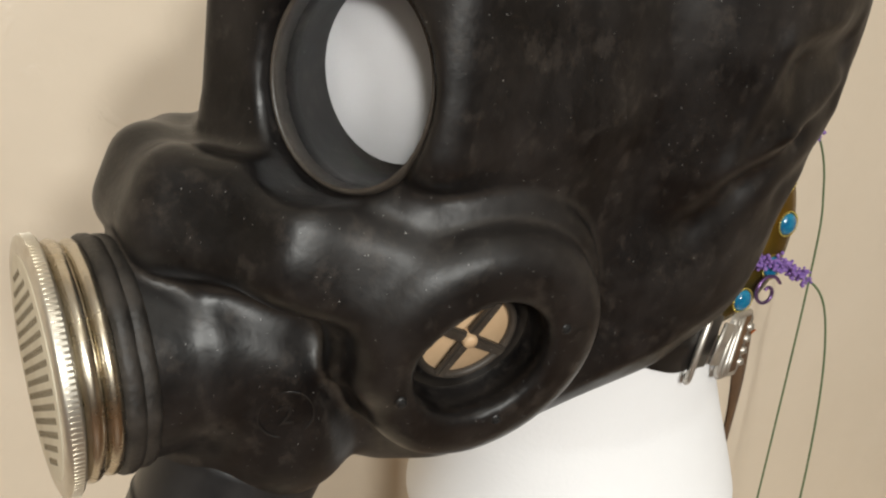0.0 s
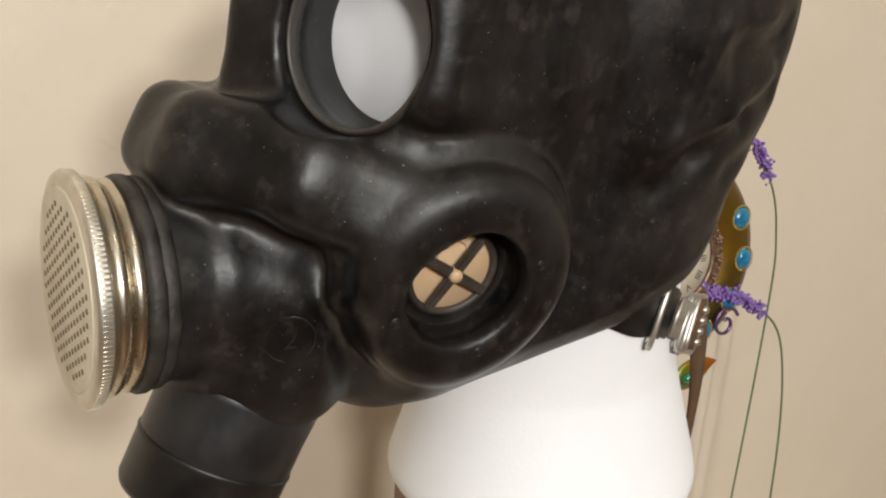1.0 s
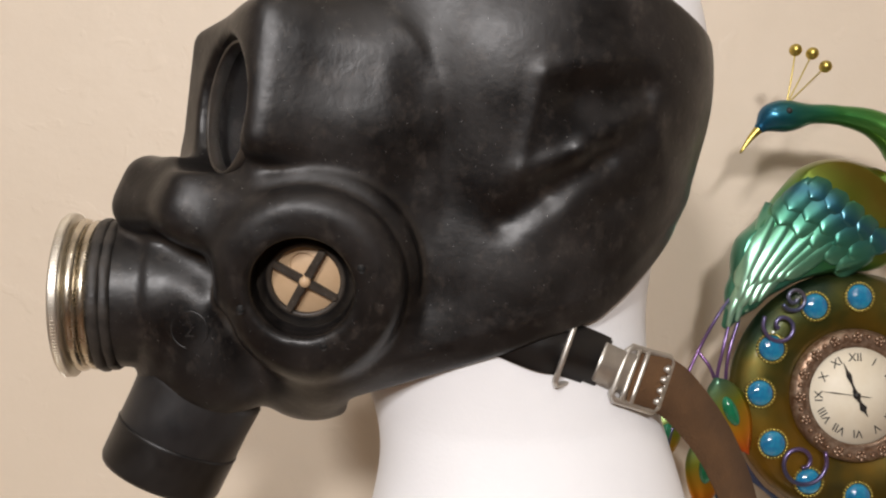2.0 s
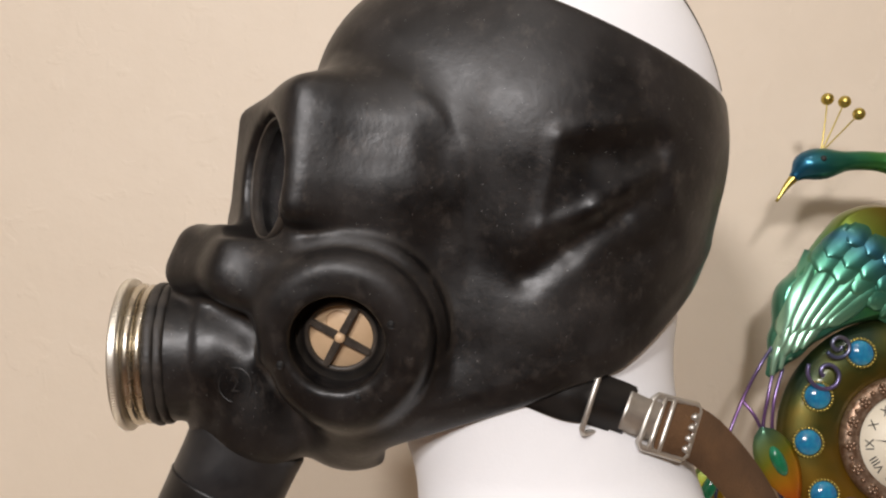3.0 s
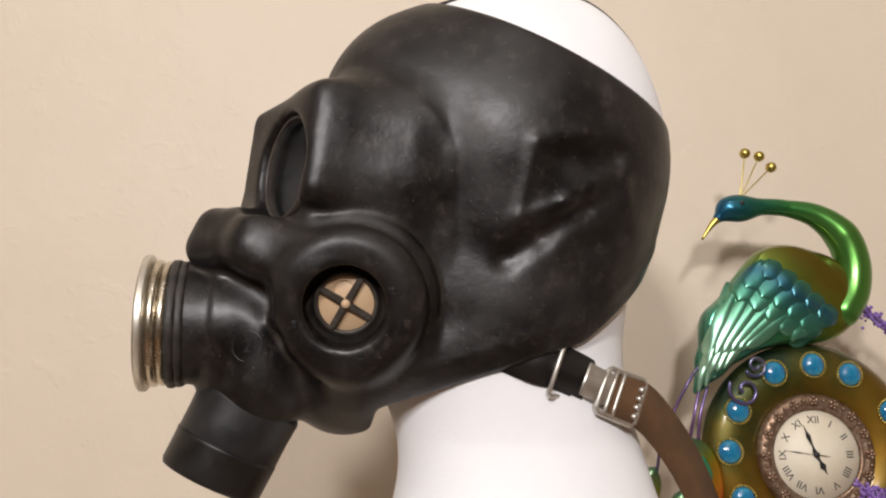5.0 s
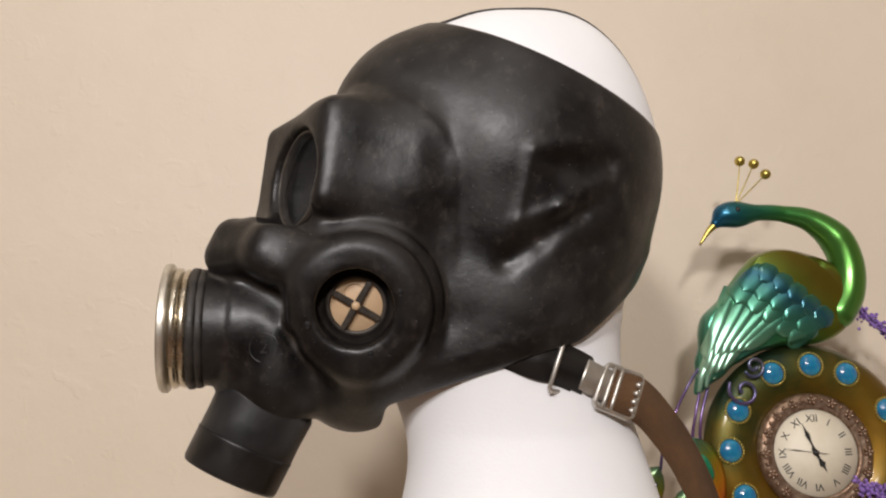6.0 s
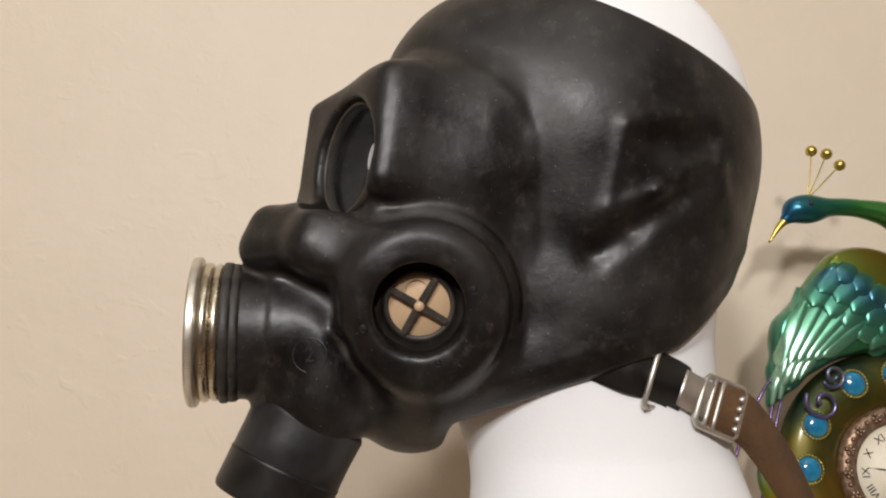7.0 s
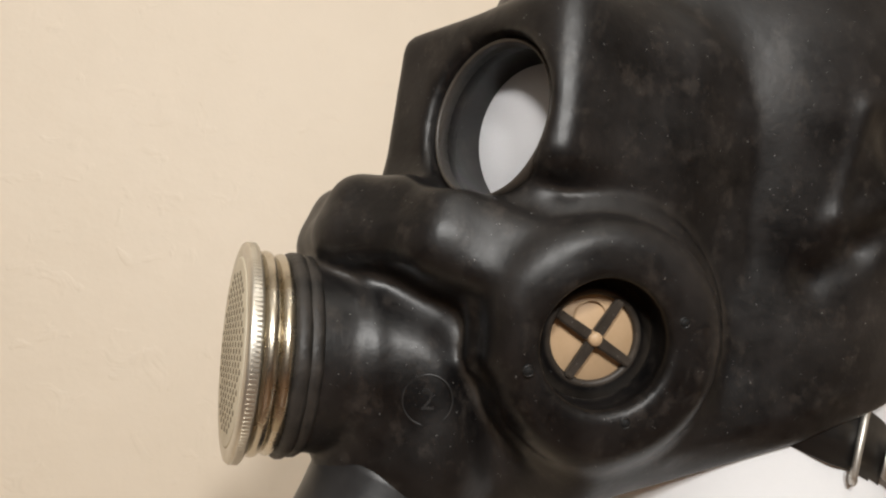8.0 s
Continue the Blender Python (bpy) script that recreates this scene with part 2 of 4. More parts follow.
# ---- the shaping field: smooth solids summed on a grid, then meshed ----
class Field:
    def __init__(self, lo, hi, step):
        self.lo, self.step = np.array(lo), step
        ax = [np.arange(a, b, step, dtype=np.float32) for a, b in zip(lo, hi)]
        self.u, self.v, self.w = np.meshgrid(*ax, indexing="ij")
        self.av = np.abs(self.v)
        self.d = np.full(self.u.shape, 1.0, np.float32)

    def add(self, other, k=0.004):
        h = np.clip(0.5 + 0.5 * (self.d - other) / k, 0, 1)
        self.d = self.d * (1 - h) + other * h - k * h * (1 - h)

    def cut(self, other, k=0.002):
        h = np.clip(0.5 - 0.5 * (self.d + other) / k, 0, 1)
        self.d = self.d * (1 - h) - other * h + k * h * (1 - h)

    def soften(self, passes):
        for _ in range(passes):
            for axis in range(3):
                self.d = 0.5 * self.d + 0.25 * (np.roll(self.d, 1, axis) + np.roll(self.d, -1, axis))

    def mesh(self, name):
        """Surface nets: one vertex in each cell that the surface crosses."""
        d = self.d
        inside = d < 0
        n = np.array(d.shape)
        total, weight = np.zeros((*(n - 1), 3), np.float32), np.zeros(n - 1, np.float32)
        for axis in range(3):
            for i in (0, 1):
                for j in (0, 1):
                    off = [0, 0, 0]
                    rest = [a for a in range(3) if a != axis]
                    off[rest[0]], off[rest[1]] = i, j
                    s0 = tuple(slice(o, o + m - 1) for o, m in zip(off, n))
                    off[axis] = 1
                    s1 = tuple(slice(o, o + m - 1) for o, m in zip(off, n))
                    cross = inside[s0] != inside[s1]
                    t = np.where(cross, d[s0] / np.where(cross, d[s0] - d[s1], 1), 0)
                    off[axis] = 0
                    for a in range(3):
                        total[..., a] += np.where(cross, t if a == axis else off[a], 0)
                    weight += cross
        has = weight > 0
        index = np.full(has.shape, -1, np.int64)
        index[has] = np.arange(has.sum())
        cells = np.argwhere(has)
        verts = self.lo + (cells + total[has] / weight[has][:, None]) * self.step
        faces = []
        for axis in range(3):
            r0, r1 = [a for a in range(3) if a != axis]
            s0 = [slice(1, m - 1) for m in n]
            s1 = list(s0)
            s0[axis], s1[axis] = slice(0, n[axis] - 1), slice(1, n[axis])
            a, b = inside[tuple(s0)], inside[tuple(s1)]
            for sign in (True, False):
                p = np.argwhere((a != b) & (a == sign))
                p[:, r0] += 1
                p[:, r1] += 1
                quad = []
                for i, j in ((0, 0), (1, 0), (1, 1), (0, 1)):
                    c = p.copy()
                    c[:, r0] -= i
                    c[:, r1] -= j
                    quad.append(index[tuple(c.T)])
                q = np.stack(quad, 1)
                if sign != (axis == 1):
                    q = q[:, ::-1]
                faces.append(q)
        faces = np.concatenate(faces)
        faces = faces[(faces >= 0).all(1)]
        me = bpy.data.meshes.new(name)
        me.from_pydata(verts.tolist(), [], faces.tolist())
        me.update()
        return me


def ellipsoid(f, c, r, side=False):
    v = f.av if side else f.v
    p = np.sqrt(((f.u - c[0]) / r[0]) ** 2 + ((v - c[1]) / r[1]) ** 2 + ((f.w - c[2]) / r[2]) ** 2)
    return (p - 1) * min(r)


def axes(n, up=(0, 0, 1)):
    n = np.array(n, float) / np.linalg.norm(n)
    a = np.cross(up, n)
    a /= np.linalg.norm(a)
    return a, np.cross(n, a), n


def local(f, c, n, side=False, up=(0, 0, 1)):
    """Coordinates across, along and out of a plane at c that faces n."""
    a, b, n = axes(n, up)
    v = f.av if side else f.v
    x, y, z = f.u - c[0], v - c[1], f.w - c[2]
    return [x * q[0] + y * q[1] + z * q[2] for q in (a, b, n)]


def cylinder(f, c, n, radius, half, edge=0.003, side=False, oval=1.0, up=(0, 0, 1)):
    x, y, z = local(f, c, n, side, up)
    r = np.sqrt(x * x + (y / oval) ** 2) - radius + edge
    q = np.abs(z) - half + edge
    return np.sqrt(np.maximum(r, 0) ** 2 + np.maximum(q, 0) ** 2) + np.minimum(np.maximum(r, q), 0) - edge


def capsule(f, a, b, ra, rb, side=False):
    a, b = np.array(a), np.array(b)
    v = f.av if side else f.v
    ab = b - a
    t = np.clip(((f.u - a[0]) * ab[0] + (v - a[1]) * ab[1] + (f.w - a[2]) * ab[2]) / (ab @ ab), 0, 1)
    return np.sqrt((f.u - a[0] - t * ab[0]) ** 2 + (v - a[1] - t * ab[1]) ** 2 + (f.w - a[2] - t * ab[2]) ** 2) - (ra + (rb - ra) * t)


def box(f, c, n, half, edge, side=False, up=(0, 0, 1)):
    q = [np.abs(p) - h + edge for p, h in zip(local(f, c, n, side, up), half)]
    out = np.sqrt(sum(np.maximum(p, 0) ** 2 for p in q))
    return out + np.minimum(np.maximum(np.maximum(q[0], q[1]), q[2]), 0) - edge


# ---- the room ----
TABLE_Z, FLOOR_Z, CEILING_Z, WALL_Y = -0.66, -1.16, 1.48, 0.372


def slab(name, lo, hi, mat, label, category, kind="structure", bevel=0.0):
    bm = bmesh.new()
    bmesh.ops.create_cube(bm, size=1)
    for v in bm.verts:
        v.co = Vector([a + (c + 0.5) * (b - a) for a, b, c in zip(lo, hi, v.co)])
    if bevel:
        bmesh.ops.bevel(bm, geom=bm.edges[:], offset=bevel, segments=3, affect="EDGES")
    return tagged(part(name, bm, mat, smooth=False), label, category, kind=kind)


slab("wall_north", (-3.2, WALL_Y, FLOOR_Z), (3.2, WALL_Y + 0.12, CEILING_Z), WALL, "beige painted plaster wall with a light orange-peel texture", "wall")
# unseen walls, ceiling and floor added to close the room and bounce light
slab("unseen_wall_south", (-3.2, -4.92, FLOOR_Z), (3.2, -4.8, CEILING_Z), WALL, "unseen beige plaster wall added behind the camera to bounce light", "wall")
slab("unseen_wall_west", (-3.32, -4.8, FLOOR_Z), (-3.2, WALL_Y, CEILING_Z), WALL, "unseen beige plaster side wall added to bounce light", "wall")
slab("unseen_wall_east", (3.2, -4.8, FLOOR_Z), (3.32, WALL_Y, CEILING_Z), WALL, "unseen beige plaster side wall added to bounce light", "wall")
slab("ceiling", (-3.32, -4.92, CEILING_Z), (3.32, WALL_Y + 0.12, CEILING_Z + 0.1), CEILING_PAINT, "unseen white ceiling added to bounce light", "ceiling")
slab("floor", (-3.32, -4.92, FLOOR_Z - 0.1), (3.32, WALL_Y + 0.12, FLOOR_Z), WOOD, "unseen brown wooden floor added to close the room", "floor")
slab("table", (-0.75, -0.08, TABLE_Z - 0.04), (0.95, WALL_Y - 0.004, TABLE_Z), WALL, "beige ledge top against the wall", "ledge", "structure", 0.004)

# ---- foam head ----
HEAD = pose(-0.0093, 0.0524, 0.0009, 0, 0, 191)


def skull(f, grow):
    f.add(ellipsoid(f, (-0.0985, 0, 0.090), (0.0920 + grow, 0.075 + grow, 0.0985 + grow)), 0.004)
    f.add(ellipsoid(f, (-0.056, 0, 0.106), (0.0665 + grow, 0.060 + grow, 0.066 + grow)), 0.008)
    f.add(ellipsoid(f, (-0.098, 0, 0.043), (0.079 + grow, 0.066 + grow, 0.066 + grow)), 0.010)
    f.add(ellipsoid(f, (-0.045, 0, 0.010), (0.056 + grow, 0.052 + grow, 0.056 + grow)), 0.016)


def crease(f, a, b, width, depth):
    """A soft valley (or, with depth below zero, a swelling) on both sides, along a line in the side view."""
    a, b = np.array(a), np.array(b)
    ab = b - a
    t = np.clip(((f.u - a[0]) * ab[0] + (f.w - a[1]) * ab[1]) / (ab @ ab), 0, 1)
    line = (f.u - a[0] - t * ab[0]) ** 2 + (f.w - a[1] - t * ab[1]) ** 2
    f.d += depth * np.exp(-line / width ** 2) * np.clip(f.av / 0.01 - 2.5, 0, 1)


def folds(f):
    """Creases behind the temple."""
    crease(f, (-0.0785, 0.0240), (-0.0950, 0.0350), 0.0064, 0.0030)
    crease(f, (-0.0950, 0.0350), (-0.1180, 0.0500), 0.0050, 0.0022)
    crease(f, (-0.1180, 0.0500), (-0.1340, 0.0605), 0.0050, 0.0012)
    crease(f, (-0.0820, 0.0425), (-0.1068, 0.0515), 0.0034, -0.0014)
    crease(f, (-0.1068, 0.0515), (-0.1320, 0.0670), 0.0042, -0.0016)
    crease(f, (-0.0900, 0.0800), (-0.0818, 0.0420), 0.0024, -0.0011)
    crease(f, (-0.0900, 0.0800), (-0.1180, 0.0860), 0.0036, -0.0012)
    crease(f, (-0.1040, 0.0715), (-0.1340, 0.0765), 0.0080, 0.0046)
    crease(f, (-0.1450, 0.0500), (-0.1300, 0.0150), 0.0100, -0.0010)
    crease(f, (-0.1200, 0.0300), (-0.1420, 0.0400), 0.0050, 0.0014)
    crease(f, (-0.1380, 0.0860), (-0.1420, 0.0560), 0.0035, -0.0010)


foam = Field((-0.215, -0.095, -0.135), (0.06, 0.095, 0.225), 0.002)
skull(foam, -0.003)
folds(foam)
foam.add(ellipsoid(foam, (-0.1195, 0, 0.0925), (0.0685, 0.062, 0.0960)), 0.004)
foam.add(ellipsoid(foam, (-0.024, 0, 0.070), (0.0415, 0.050, 0.049)), 0.004)
foam.cut(np.maximum(0.053 - foam.av, -0.045 - foam.u), 0.004)
down = np.clip(-foam.w - 0.066, 0, 0.06)
rise = np.clip(foam.w + 0.066, 0, 0.1)
front_curve = np.polyfit((-0.127, -0.112, -0.100, -0.086, -0.074, -0.062, -0.052, -0.030, 0.0), (-0.0330, -0.0325, -0.0350, -0.0385, -0.0395, -0.0355, -0.0300, -0.0250, -0.0300), 4)
rear_curve = np.polyfit((-0.127, -0.106, -0.090, -0.070, -0.050, -0.028, 0.0), (-0.1870, -0.1840, -0.1780, -0.1720, -0.1660, -0.1630, -0.1640), 3)
front_edge, rear_edge = (np.polyval(c, np.clip(foam.w, -0.13, 0)) for c in (front_curve, rear_curve))
neck_mid, neck_half = (front_edge + rear_edge) / 2, (front_edge - rear_edge) / 2
neck = (np.sqrt(((foam.u - neck_mid) / neck_half) ** 2 + (foam.v / (neck_half * (0.74 + 2.2 * down))) ** 2) - 1) * 0.066
slabs = np.abs(foam.w + 0.040) - 0.0865
q0, q1 = neck + 0.014, slabs + 0.014
foam.add(np.sqrt(np.maximum(q0, 0) ** 2 + np.maximum(q1, 0) ** 2) + np.minimum(np.maximum(q0, q1), 0) - 0.014, 0.006)
foam_head = tagged(part("foam_head", foam.mesh("foam_head"), FOAM), "smooth white polystyrene display head wearing the mask", "mannequin head")
foam_head.matrix_world = HEAD
slab("stand", (0.045, 0.025, TABLE_Z), (0.145, 0.125, -0.1258), WOOD, "plain wooden block under the foam head", "block", "thing", 0.004)

# ---- rubber mask: the moulded facepiece ----
mask = tagged(new("rubber_mask"), "worn black rubber respirator mask stretched over a foam head", "gas mask")
mask.matrix_world = HEAD
f = Field((-0.203, -0.092, -0.075), (0.097, 0.092, 0.185), 0.0014)
EYE, EYE_N = (0.0285, 0.0383, 0.0677), (0.900, 0.425, 0.09)
PORT_N = np.array((0.1615, 0.9568, -0.2417))
PORT_FACE = np.array((-0.0010, 0.0640, -0.0026))
PORT = PORT_FACE - 0.0180 * PORT_N
skull(f, 0.0)
f.add(ellipsoid(f, (-0.022, 0, 0.050), (0.055, 0.060, 0.068)), 0.012)
# goggle blocks round the eyes
back = 0.024
f.add(box(f, [c - back * n for c, n in zip((0.0335, 0.0300, 0.0770), EYE_N)], EYE_N, (0.0412, 0.0304, back), 0.0075, True), 0.006)
f.add(box(f, (-0.016, 0, 0.076), (1, 0, 0.05), (0.0640, 0.037, 0.040), 0.026), 0.012)
# nose block: blunt front and slanting flanks
f.add(box(f, (0.0476, 0, 0.0250), (0.86, 0, 0.50), (0.0195, 0.0145, 0.027), 0.0095), 0.006)
f.add(box(f, (0.0430, 0.0198, 0.0282), (0.672, 0.611, 0.420), (0.0250, 0.0158, 0.0220), 0.0092, True), 0.008)
f.add(box(f, (0.0255, 0.0405, 0.0225), (0.44, 0.88, 0.17), (0.0230, 0.0148, 0.0165), 0.0088, True, (-0.30, 0.0, 0.95)), 0.010)
f.add(capsule(f, (0.020, 0.036, 0.020), (0.004, 0.047, 0.014), 0.0160, 0.0215, True), 0.007)
# chamber, chin, and the skirt over jaw and nape
f.add(ellipsoid(f, (-0.092, 0, 0.006), (0.0765, 0.0625, 0.060)), 0.008)
f.add(ellipsoid(f, (0.033, 0, -0.014), (0.0255, 0.0345, 0.043)), 0.003)
f.add(ellipsoid(f, (-0.008, 0, -0.031), (0.033, 0.037, 0.0340)), 0.0025)
f.add(capsule(f, (0.0325, 0.0085, -0.0080), (0.0330, 0.0085, -0.0360), 0.0262, 0.0255, True), 0.008)
f.add(capsule(f, (0.040, 0, -0.020), (0.0455, 0, -0.054), 0.0265, 0.0225), 0.004)
# front neck that holds the cap
f.add(cylinder(f, (0.0430, 0, -0.0090), (1, 0, 0), 0.0326, 0.0185, 0.0030), 0.0060)
f.add(cylinder(f, (0.058, 0, -0.0090), (1, 0, 0), 0.0308, 0.0225, 0.004), 0.0012)
# cheek ports with a rounded brim and a raised bead round their foot
f.add(cylinder(f, PORT + np.array((-0.0012, 0, -0.0006)), PORT_N, 0.0378, 0.0180, 0.0095, True), 0.003)
f.add(cylinder(f, PORT_FACE - 0.0188 * PORT_N + np.array((-0.0020, 0, 0.0004)), PORT_N, 0.0424, 0.006, 0.0036, True), 0.002)
# rubber under the eye openings
f.add(capsule(f, (0.036, 0.026, 0.0405), (0.014, 0.048, 0.0395), 0.0068, 0.0068, True), 0.005)
f.add(capsule(f, (0.0370, 0.0, 0.0465), (0.0330, 0.0240, 0.0430), 0.0095, 0.0070, True), 0.010)
# lower jaw, drawn down over the foam
f.add(capsule(f, (-0.012, 0.027, -0.0295), (-0.078, 0.0365, -0.0180), 0.0220, 0.0195, True), 0.010)
folds(f)
# valley under the nose block, running down in front of the port
crease(f, (0.0510, 0.0115), (0.0350, 0.0005), 0.0056, 0.0019)
crease(f, (0.0350, 0.0005), (0.0265, -0.0160), 0.0056, 0.0019)
crease(f, (0.0265, -0.0160), (0.0160, -0.0440), 0.0056, 0.0024)
# raised edge of the goggle panel, running down the temple
panel = f.u - np.interp(f.w, (0.020, 0.0273, 0.0374, 0.076, 0.0943, 0.1057, 0.118, 0.126), (-0.0535, -0.0539, -0.0535, -0.0522, -0.0429, -0.0304, -0.012, 0.002))
f.d -= 0.00045 * (1 + np.tanh(panel / 0.0010)) * np.exp(-np.clip(panel, 0, 1) / 0.016) * np.clip(f.av / 0.01 - 2.5, 0, 1) * np.clip((f.w - 0.018) / 0.012, 0, 1) * np.clip((0.130 - f.w) / 0.008, 0, 1)
# bead along the jaw edge
jaw_line = -0.0485 - 0.34 * (f.u + 0.026) - 0.42 * np.minimum(f.u + 0.122, 0)
f.d -= 0.0007 * np.exp(-((f.w - jaw_line - 0.012) / 0.0028) ** 2) * (f.u < -0.03)
# openings
out = [c + 0.012 * n for c, n in zip(EYE, EYE_N)]
f.cut(cylinder(f, out, EYE_N, 0.0246, 0.0160, 0.001, True, 1.11), 0.0015)
f.cut(cylinder(f, EYE, EYE_N, 0.0225, 0.030, 0.002, True, 1.13), 0.0015)
f.cut(ellipsoid(f, (0.0110, 0.0345, 0.0675), (0.0120, 0.0225, 0.0255), True), 0.002)
f.cut(cylinder(f, PORT_FACE, PORT_N, 0.0194, 0.0148, 0.001, True), 0.0015)
f.cut(cylinder(f, PORT_FACE - 0.008 * PORT_N, PORT_N, 0.0205, 0.0016, 0.001, True), 0.0015)
f.cut(0.170 + 0.45 * (f.u + 0.0526) - 0.2 * f.av - f.w, 0.0015)
f.cut(np.maximum(f.w - jaw_line, f.u + 0.022), 0.0015)
f.soften(2)
facepiece = part("facepiece", f.mesh("facepiece"), RUBBER, mask)


# ---- helpers for turned, wound and bent pieces ----
def turned(profile, n=48):
    """A body of revolution about z from (radius, height) pairs."""
    bm = bmesh.new()
    rings = []
    for r, z in profile:
        if r < 1e-6:
            rings.append([bm.verts.new((0, 0, z))])
        else:
            rings.append([bm.verts.new((r * math.cos(2 * math.pi * i / n), r * math.sin(2 * math.pi * i / n), z)) for i in range(n)])
    for a, b in zip(rings, rings[1:]):
        for i in range(n):
            p = [a[i % len(a)], a[(i + 1) % len(a)], b[(i + 1) % len(b)], b[i % len(b)]]
            p = list(dict.fromkeys(p))
            if len(p) > 2:
                bm.faces.new(p)
    bmesh.ops.recalc_face_normals(bm, faces=bm.faces[:])
    return bm


def smooth_line(points, steps=8):
    p = [Vector(q) for q in points]
    p = [2 * p[0] - p[1]] + p + [2 * p[-1] - p[-2]]
    line = []
    for i in range(1, len(p) - 2):
        for k in range(steps):
            t = k / steps
            a, b, c, d = p[i - 1 : i + 3]
            line.append(0.5 * (2 * b + (c - a) * t + (2 * a - 5 * b + 4 * c - d) * t * t + (3 * b - a - 3 * c + d) * t ** 3))
    return line + [p[-2]]


def wound(points, radius, n=8, steps=8, closed=False, flat=1.0, ends=None):
    """A rod along a smooth line; radius may be one value or one for each end."""
    line = smooth_line(points, steps) if steps else [Vector(q) for q in points]
    bm = bmesh.new()
    rings = []
    side = None
    m = len(line)
    for i, p in enumerate(line):
        t = (line[(i + 1) % m] - line[i - 1]) if closed else (line[min(i + 1, m - 1)] - line[max(i - 1, 0)])
        t.normalize()
        if side is None:
            side = t.orthogonal().normalized()
        side = (side - t * side.dot(t)).normalized()
        up = t.cross(side)
        r = radius if not ends else ends[0] + (ends[1] - ends[0]) * i / (m - 1)
        rings.append([bm.verts.new(p + r * (math.cos(a) * side + flat * math.sin(a) * up)) for a in (2 * math.pi * k / n for k in range(n))])
    pairs = list(zip(rings, rings[1:])) + ([(rings[-1], rings[0])] if closed else [])
    for a, b in pairs:
        for k in range(n):
            bm.faces.new((a[k], a[(k + 1) % n], b[(k + 1) % n], b[k]))
    if not closed:
        bm.faces.new(rings[0][::-1])
        bm.faces.new(rings[-1])
    bmesh.ops.recalc_face_normals(bm, faces=bm.faces[:])
    return bm


def ribbon(points, across, width, thick, steps=8):
    """A flat band along a smooth line, lying across the given direction."""
    line = smooth_line(points, steps)
    bm = bmesh.new()
    rings = []
    for i, p in enumerate(line):
        t = (line[min(i + 1, len(line) - 1)] - line[max(i - 1, 0)]).normalized()
        s = Vector(across)
        s = (s - t * s.dot(t)).normalized()
        n = t.cross(s)
        rings.append([bm.verts.new(p + s * (a * width / 2) + n * (b * thick / 2)) for a, b in ((-1, -1), (1, -1), (1, 1), (-1, 1))])
    for a, b in zip(rings, rings[1:]):
        for k in range(4):
            bm.faces.new((a[k], a[(k + 1) % 4], b[(k + 1) % 4], b[k]))
    bm.faces.new(rings[0][::-1])
    bm.faces.new(rings[-1])
    bmesh.ops.recalc_face_normals(bm, faces=bm.faces[:])
    bmesh.ops.bevel(bm, geom=[e for e in bm.edges if e.calc_face_angle(0) > 1.0], offset=thick * 0.3, segments=2, affect="EDGES")
    return bm


def merged(*meshes):
    """Several bmeshes of one part in one."""
    bm = bmesh.new()
    for other in meshes:
        me = bpy.data.meshes.new("piece")
        other.to_mesh(me)
        other.free()
        bm.from_mesh(me)
        bpy.data.meshes.remove(me)
    return bm


def facing(c, n, spin=0):
    """A pose at c whose z points along n."""
    q = Vector(n).normalized().to_track_quat("Z", "Y")
    return Matrix.Translation(Vector(c)) @ q.to_matrix().to_4x4() @ pose(0, 0, 0, 0, 0, spin)


def put(ob, m):
    ob.matrix_basis = m
    return ob


